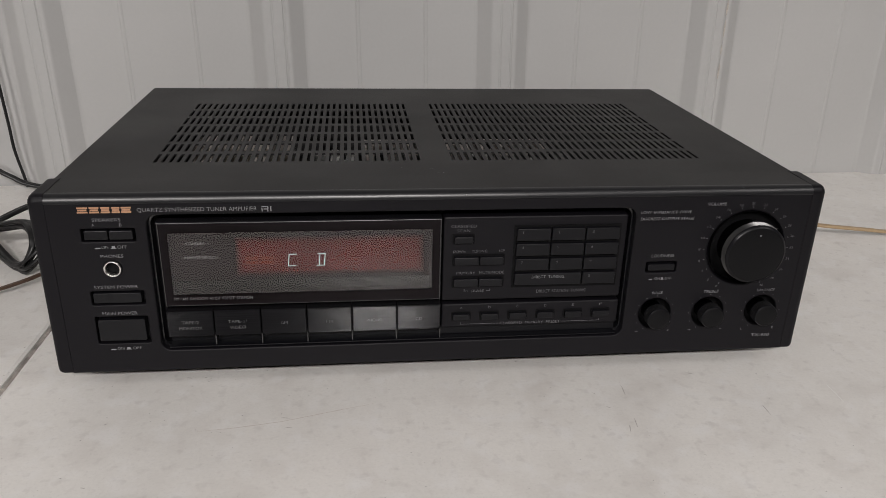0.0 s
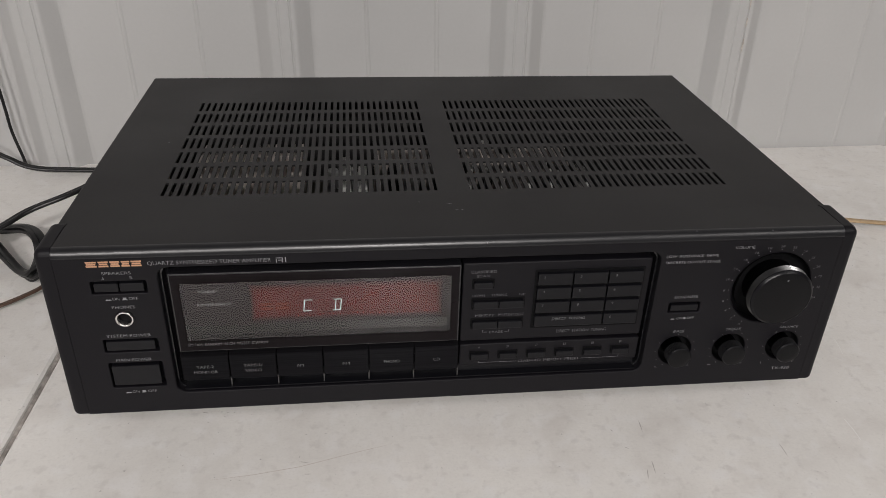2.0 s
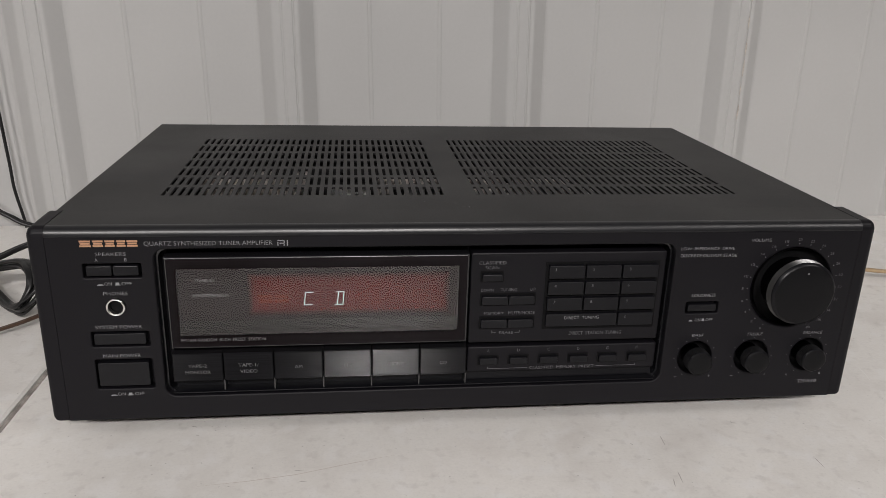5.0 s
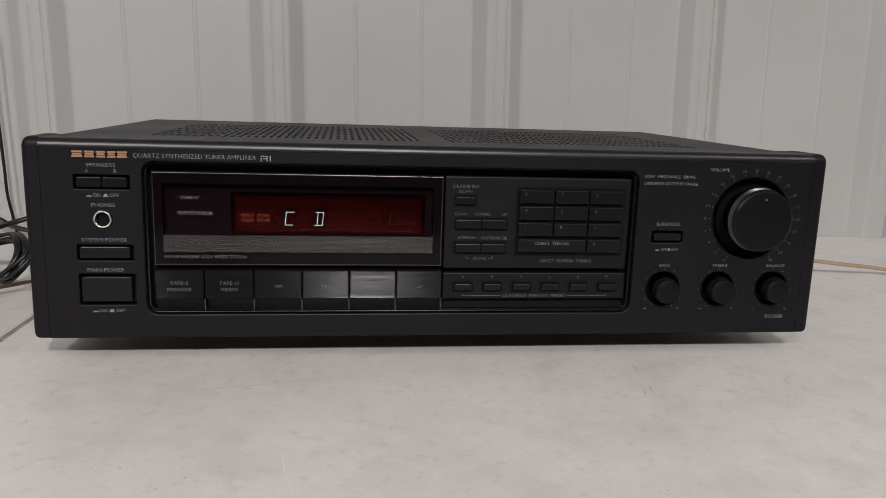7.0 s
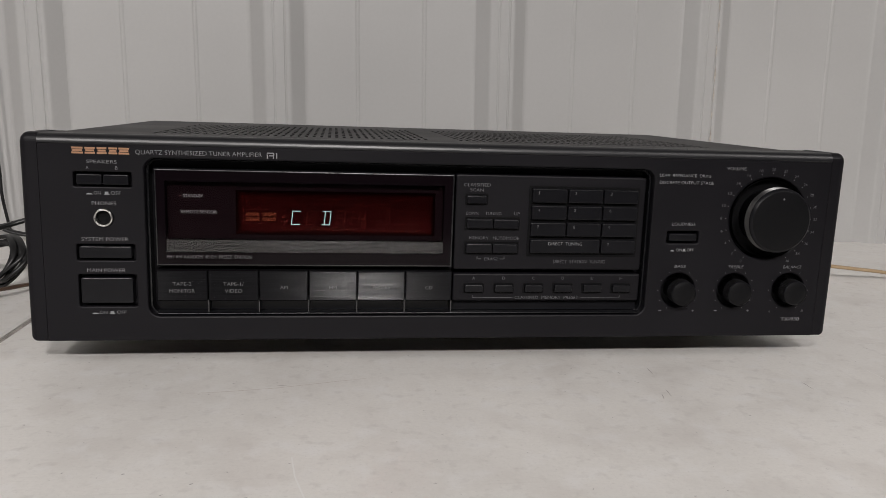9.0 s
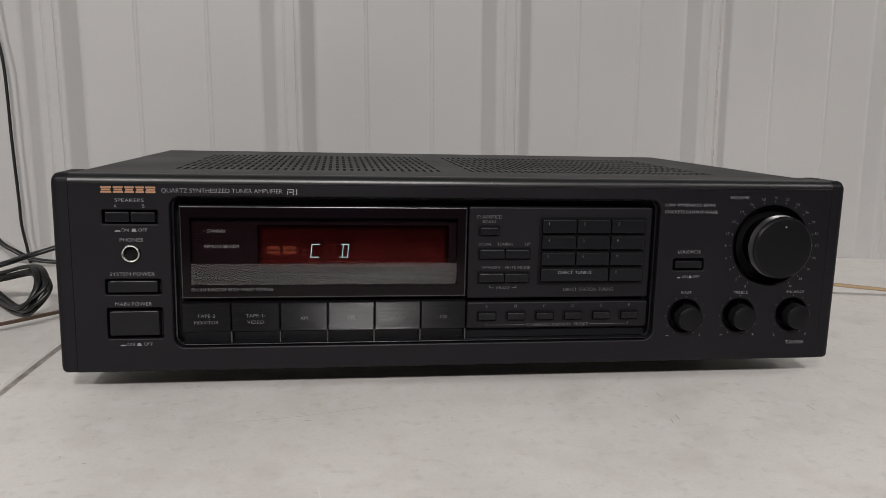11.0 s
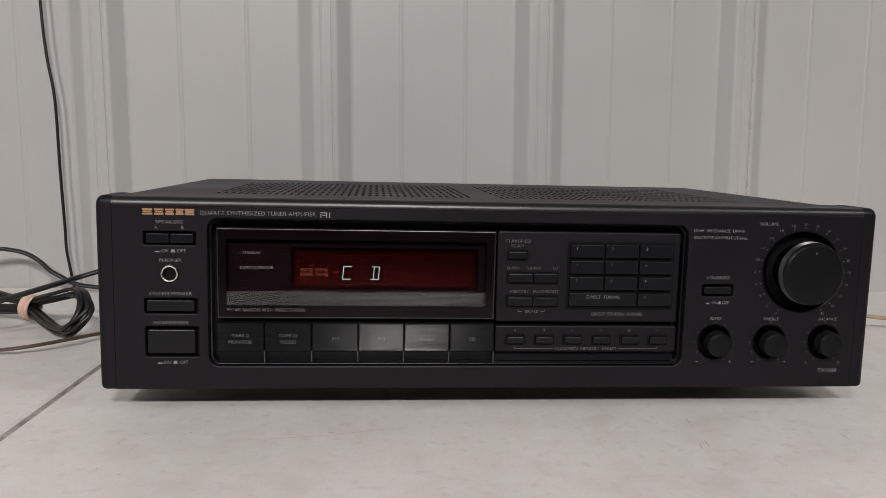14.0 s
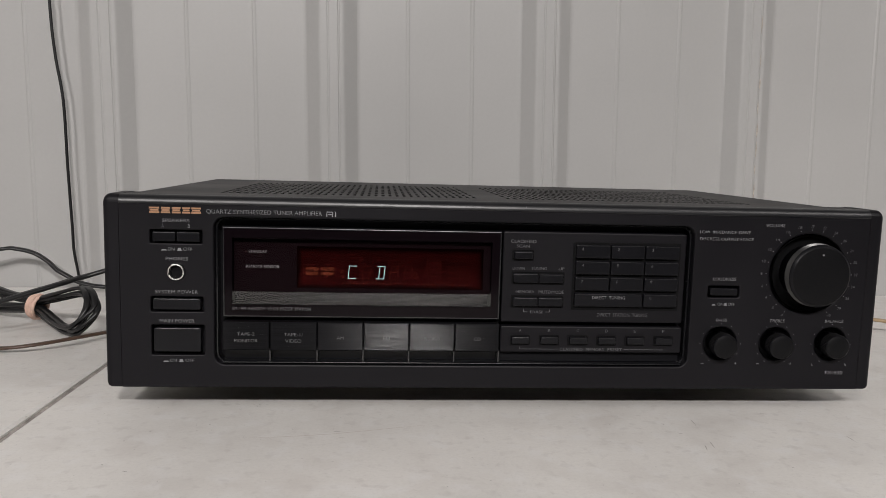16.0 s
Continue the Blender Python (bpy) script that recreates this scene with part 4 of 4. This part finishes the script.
part("bracket_line", flat_shape([[(9.5, 38.8), (32.9, 38.8), (32.9, 39.0), (9.75, 39.0), (9.75, 40.2), (9.5, 40.2)]], K), M_DIM_INK, preset_panel)
part("bracket_line", flat_shape([[(73.4, 38.8), (97.2, 38.8), (97.2, 40.2), (96.95, 40.2), (96.95, 39.0), (73.4, 39.0)]], K), M_DIM_INK, preset_panel)
part("recess_sill", box(-0.1640, 0.1088, 0.0012, 0.0128, 0.0297, 0.0305, 0.0003, 2), M_BUTTON, receiver)
for x, y, w, h in ((-0.0054, 0.0477, 0.004, 0.0005), (-0.0020, 0.0394, 0.0024, 0.0007), (0.0012, 0.0396, 0.0012, 0.0016), (-0.1878, 0.1508, 0.0022, 0.0007), (-0.0239, 0.0510, 0.0016, 0.0004)):
    bm = bmesh.new()
    bm.faces.new([bm.verts.new((x + a * w / 2, y + b * h / 2, TOP + 0.0001)) for a, b in ((-1, -0.4), (0.2, -1), (1, 0.3), (-0.2, 1))])
    part("scratch", bm, M_DIM_INK, receiver)
part("scratch", flat_shape([[(-65.4, 85.9), (-65.3, 85.84), (-52.0, 93.3), (-52.05, 93.38)]], 0.0015), M_GHOST, window)

for x, y, z in ((0.1764, 0.0018, 0.1259), (0.0100, 0.0000, 0.1240), (0.1312, 0.0026, 0.1263)):
    part("chip", box(x - 0.0004, x + 0.0003, y - 0.0001, y + 0.0004, z - 0.0003, z + 0.0003, 0.0001, 1), M_DIM_INK, rail)

# ---- cables ----
def cable(name, pts, r, mat, label, flat=1.0, category="cable", cores=1):
    return tagged(part(name, tube(pts, r, 10 if cores == 1 else 20, flat, cores), mat, smooth=True), label, category)


cable("power_cable", [(-0.205, 0.300, 0.050), (-0.215, 0.312, 0.050), (-0.245, 0.285, 0.052), (-0.2853, 0.2275, 0.051), (-0.3166, 0.2125, 0.043), (-0.3317, 0.1945, 0.039), (-0.350, 0.180, 0.034), (-0.372, 0.165, 0.028), (-0.42, 0.14, 0.017), (-0.50, 0.12, 0.0045), (-0.75, 0.05, 0.0045)], 0.0033, M_CABLE, "black two-core power cable arching over the table", 0.66, cores=2)
cable("aerial_cable", [(-0.23, 0.372, 0.0045), (-0.30, 0.374, 0.0045), (-0.345, 0.376, 0.0050), (-0.368, 0.376, 0.0065), (-0.383, 0.377, 0.0100), (-0.3933, 0.378, 0.0155), (-0.4040, 0.377, 0.0225), (-0.412, 0.376, 0.031), (-0.425, 0.375, 0.0395), (-0.441, 0.374, 0.0435), (-0.458, 0.372, 0.043), (-0.52, 0.36, 0.028), (-0.62, 0.33, 0.0045), (-0.9, 0.25, 0.0045)], 0.0034, M_CABLE, "black two-core cable running along the foot of the wall", 0.66, cores=2)
cable("hanging_wire", [(-0.3845, 0.388, 0.002), (-0.3862, 0.388, 0.014), (-0.3899, 0.3865, 0.0414), (-0.3908, 0.3865, 0.0656), (-0.3935, 0.3865, 0.1249), (-0.396, 0.3865, 0.1945), (-0.4025, 0.3865, 0.2402), (-0.4066, 0.3865, 0.2963), (-0.4126, 0.388, 0.45), (-0.4166, 0.388, 0.80), (-0.4186, 0.39, 1.3)], 0.0015, M_CABLE, "thin black wire hanging down the wall", category="wire")
cable("speaker_wire", [(-0.210, 0.296, 0.040), (-0.225, 0.31, 0.030), (-0.258, 0.235, 0.010), (-0.2800, 0.1850, 0.006), (-0.2958, 0.1600, 0.006), (-0.3030, 0.1484, 0.0065), (-0.3179, 0.1345, 0.006), (-0.332, 0.128, 0.005), (-0.345, 0.127, 0.004), (-0.38, 0.125, 0.003), (-0.60, 0.06, 0.003)], 0.0020, M_BROWN, "brown two-core speaker wire on the table", 0.7, "wire", 2)
cable("speaker_wire", [(0.205, 0.297, 0.040), (0.24, 0.312, 0.030), (0.30, 0.262, 0.018), (0.340, 0.228, 0.015), (0.3764, 0.2175, 0.0125), (0.4198, 0.2150, 0.0085), (0.458, 0.214, 0.005), (0.56, 0.20, 0.004), (0.9, 0.15, 0.004)], 0.0026, M_TAN, "tan two-core speaker wire on the table", 0.7, "wire", 2)

# coiled flat cable held by a rubber band
coil = thing("coiled_cable", "coiled black flat cable tied with a rubber band", "cable", at=(-0.360, 0.226, 0.0))
ring_line = [(-0.005, 0.003, 0.018), (0.0162, -0.0094, 0.0245), (0.0432, -0.0257, 0.0330), (0.0570, -0.0420, 0.0330), (0.0630, -0.0520, 0.0230), (0.0530, -0.0570, 0.0100), (0.0420, -0.0480, 0.0060), (0.0250, -0.0290, 0.0070), (0.0080, -0.0090, 0.0110), (-0.005, 0.002, 0.0140)]
tail_line = [(-0.004, 0.003, 0.019), (-0.030, 0.020, 0.020), (-0.060, 0.038, 0.022), (-0.085, 0.050, 0.018), (-0.092, 0.054, 0.010), (-0.080, 0.044, 0.006), (-0.050, 0.028, 0.008), (-0.020, 0.010, 0.011), (-0.004, 0.003, 0.013)]
random.seed(3)
for k in range(5):
    q = 2 * math.pi * k / 5
    for line in (ring_line, tail_line):
        pts = []
        for i, (x, y, z) in enumerate(line):
            e = math.sin(math.pi * i / (len(line) - 1))
            swell = 0.0022 + 0.0022 * e
            pts.append((x + swell * math.cos(q) * 0.9 + random.uniform(-1, 1) * 0.0012 * e, y + random.uniform(-1, 1) * 0.0020 * e + 0.002 * (k - 2) * e, max(0.0026, z + swell * math.sin(q) + random.uniform(-1, 1) * 0.001 * e)))
        part("strand", tube(pts, 0.0026, 14, 0.7, 2), M_CABLE, coil, smooth=True)
band = thing("rubber_band", "pinkish rubber band wound round a coiled cable", "rubber band", at=(-0.361, 0.2265, 0.0145))
random.seed(5)
ax = Vector((0.86, -0.51, 0.0))
across = Vector((0.51, 0.86, 0.0))
for k in range(5):
    pts = []
    tilt = random.uniform(-0.5, 0.5)
    for i in range(17):
        t = 2 * math.pi * i / 16
        p = across * (0.0072 * math.cos(t)) + Vector((0, 0, (0.0092 + 0.0005 * (k % 3)) * math.sin(t))) + ax * (0.0021 * (k - 2) + tilt * 0.008 * math.sin(t))
        pts.append(p)
    part("turn", tube(pts, 0.0013, 8), M_BAND, band, smooth=True)
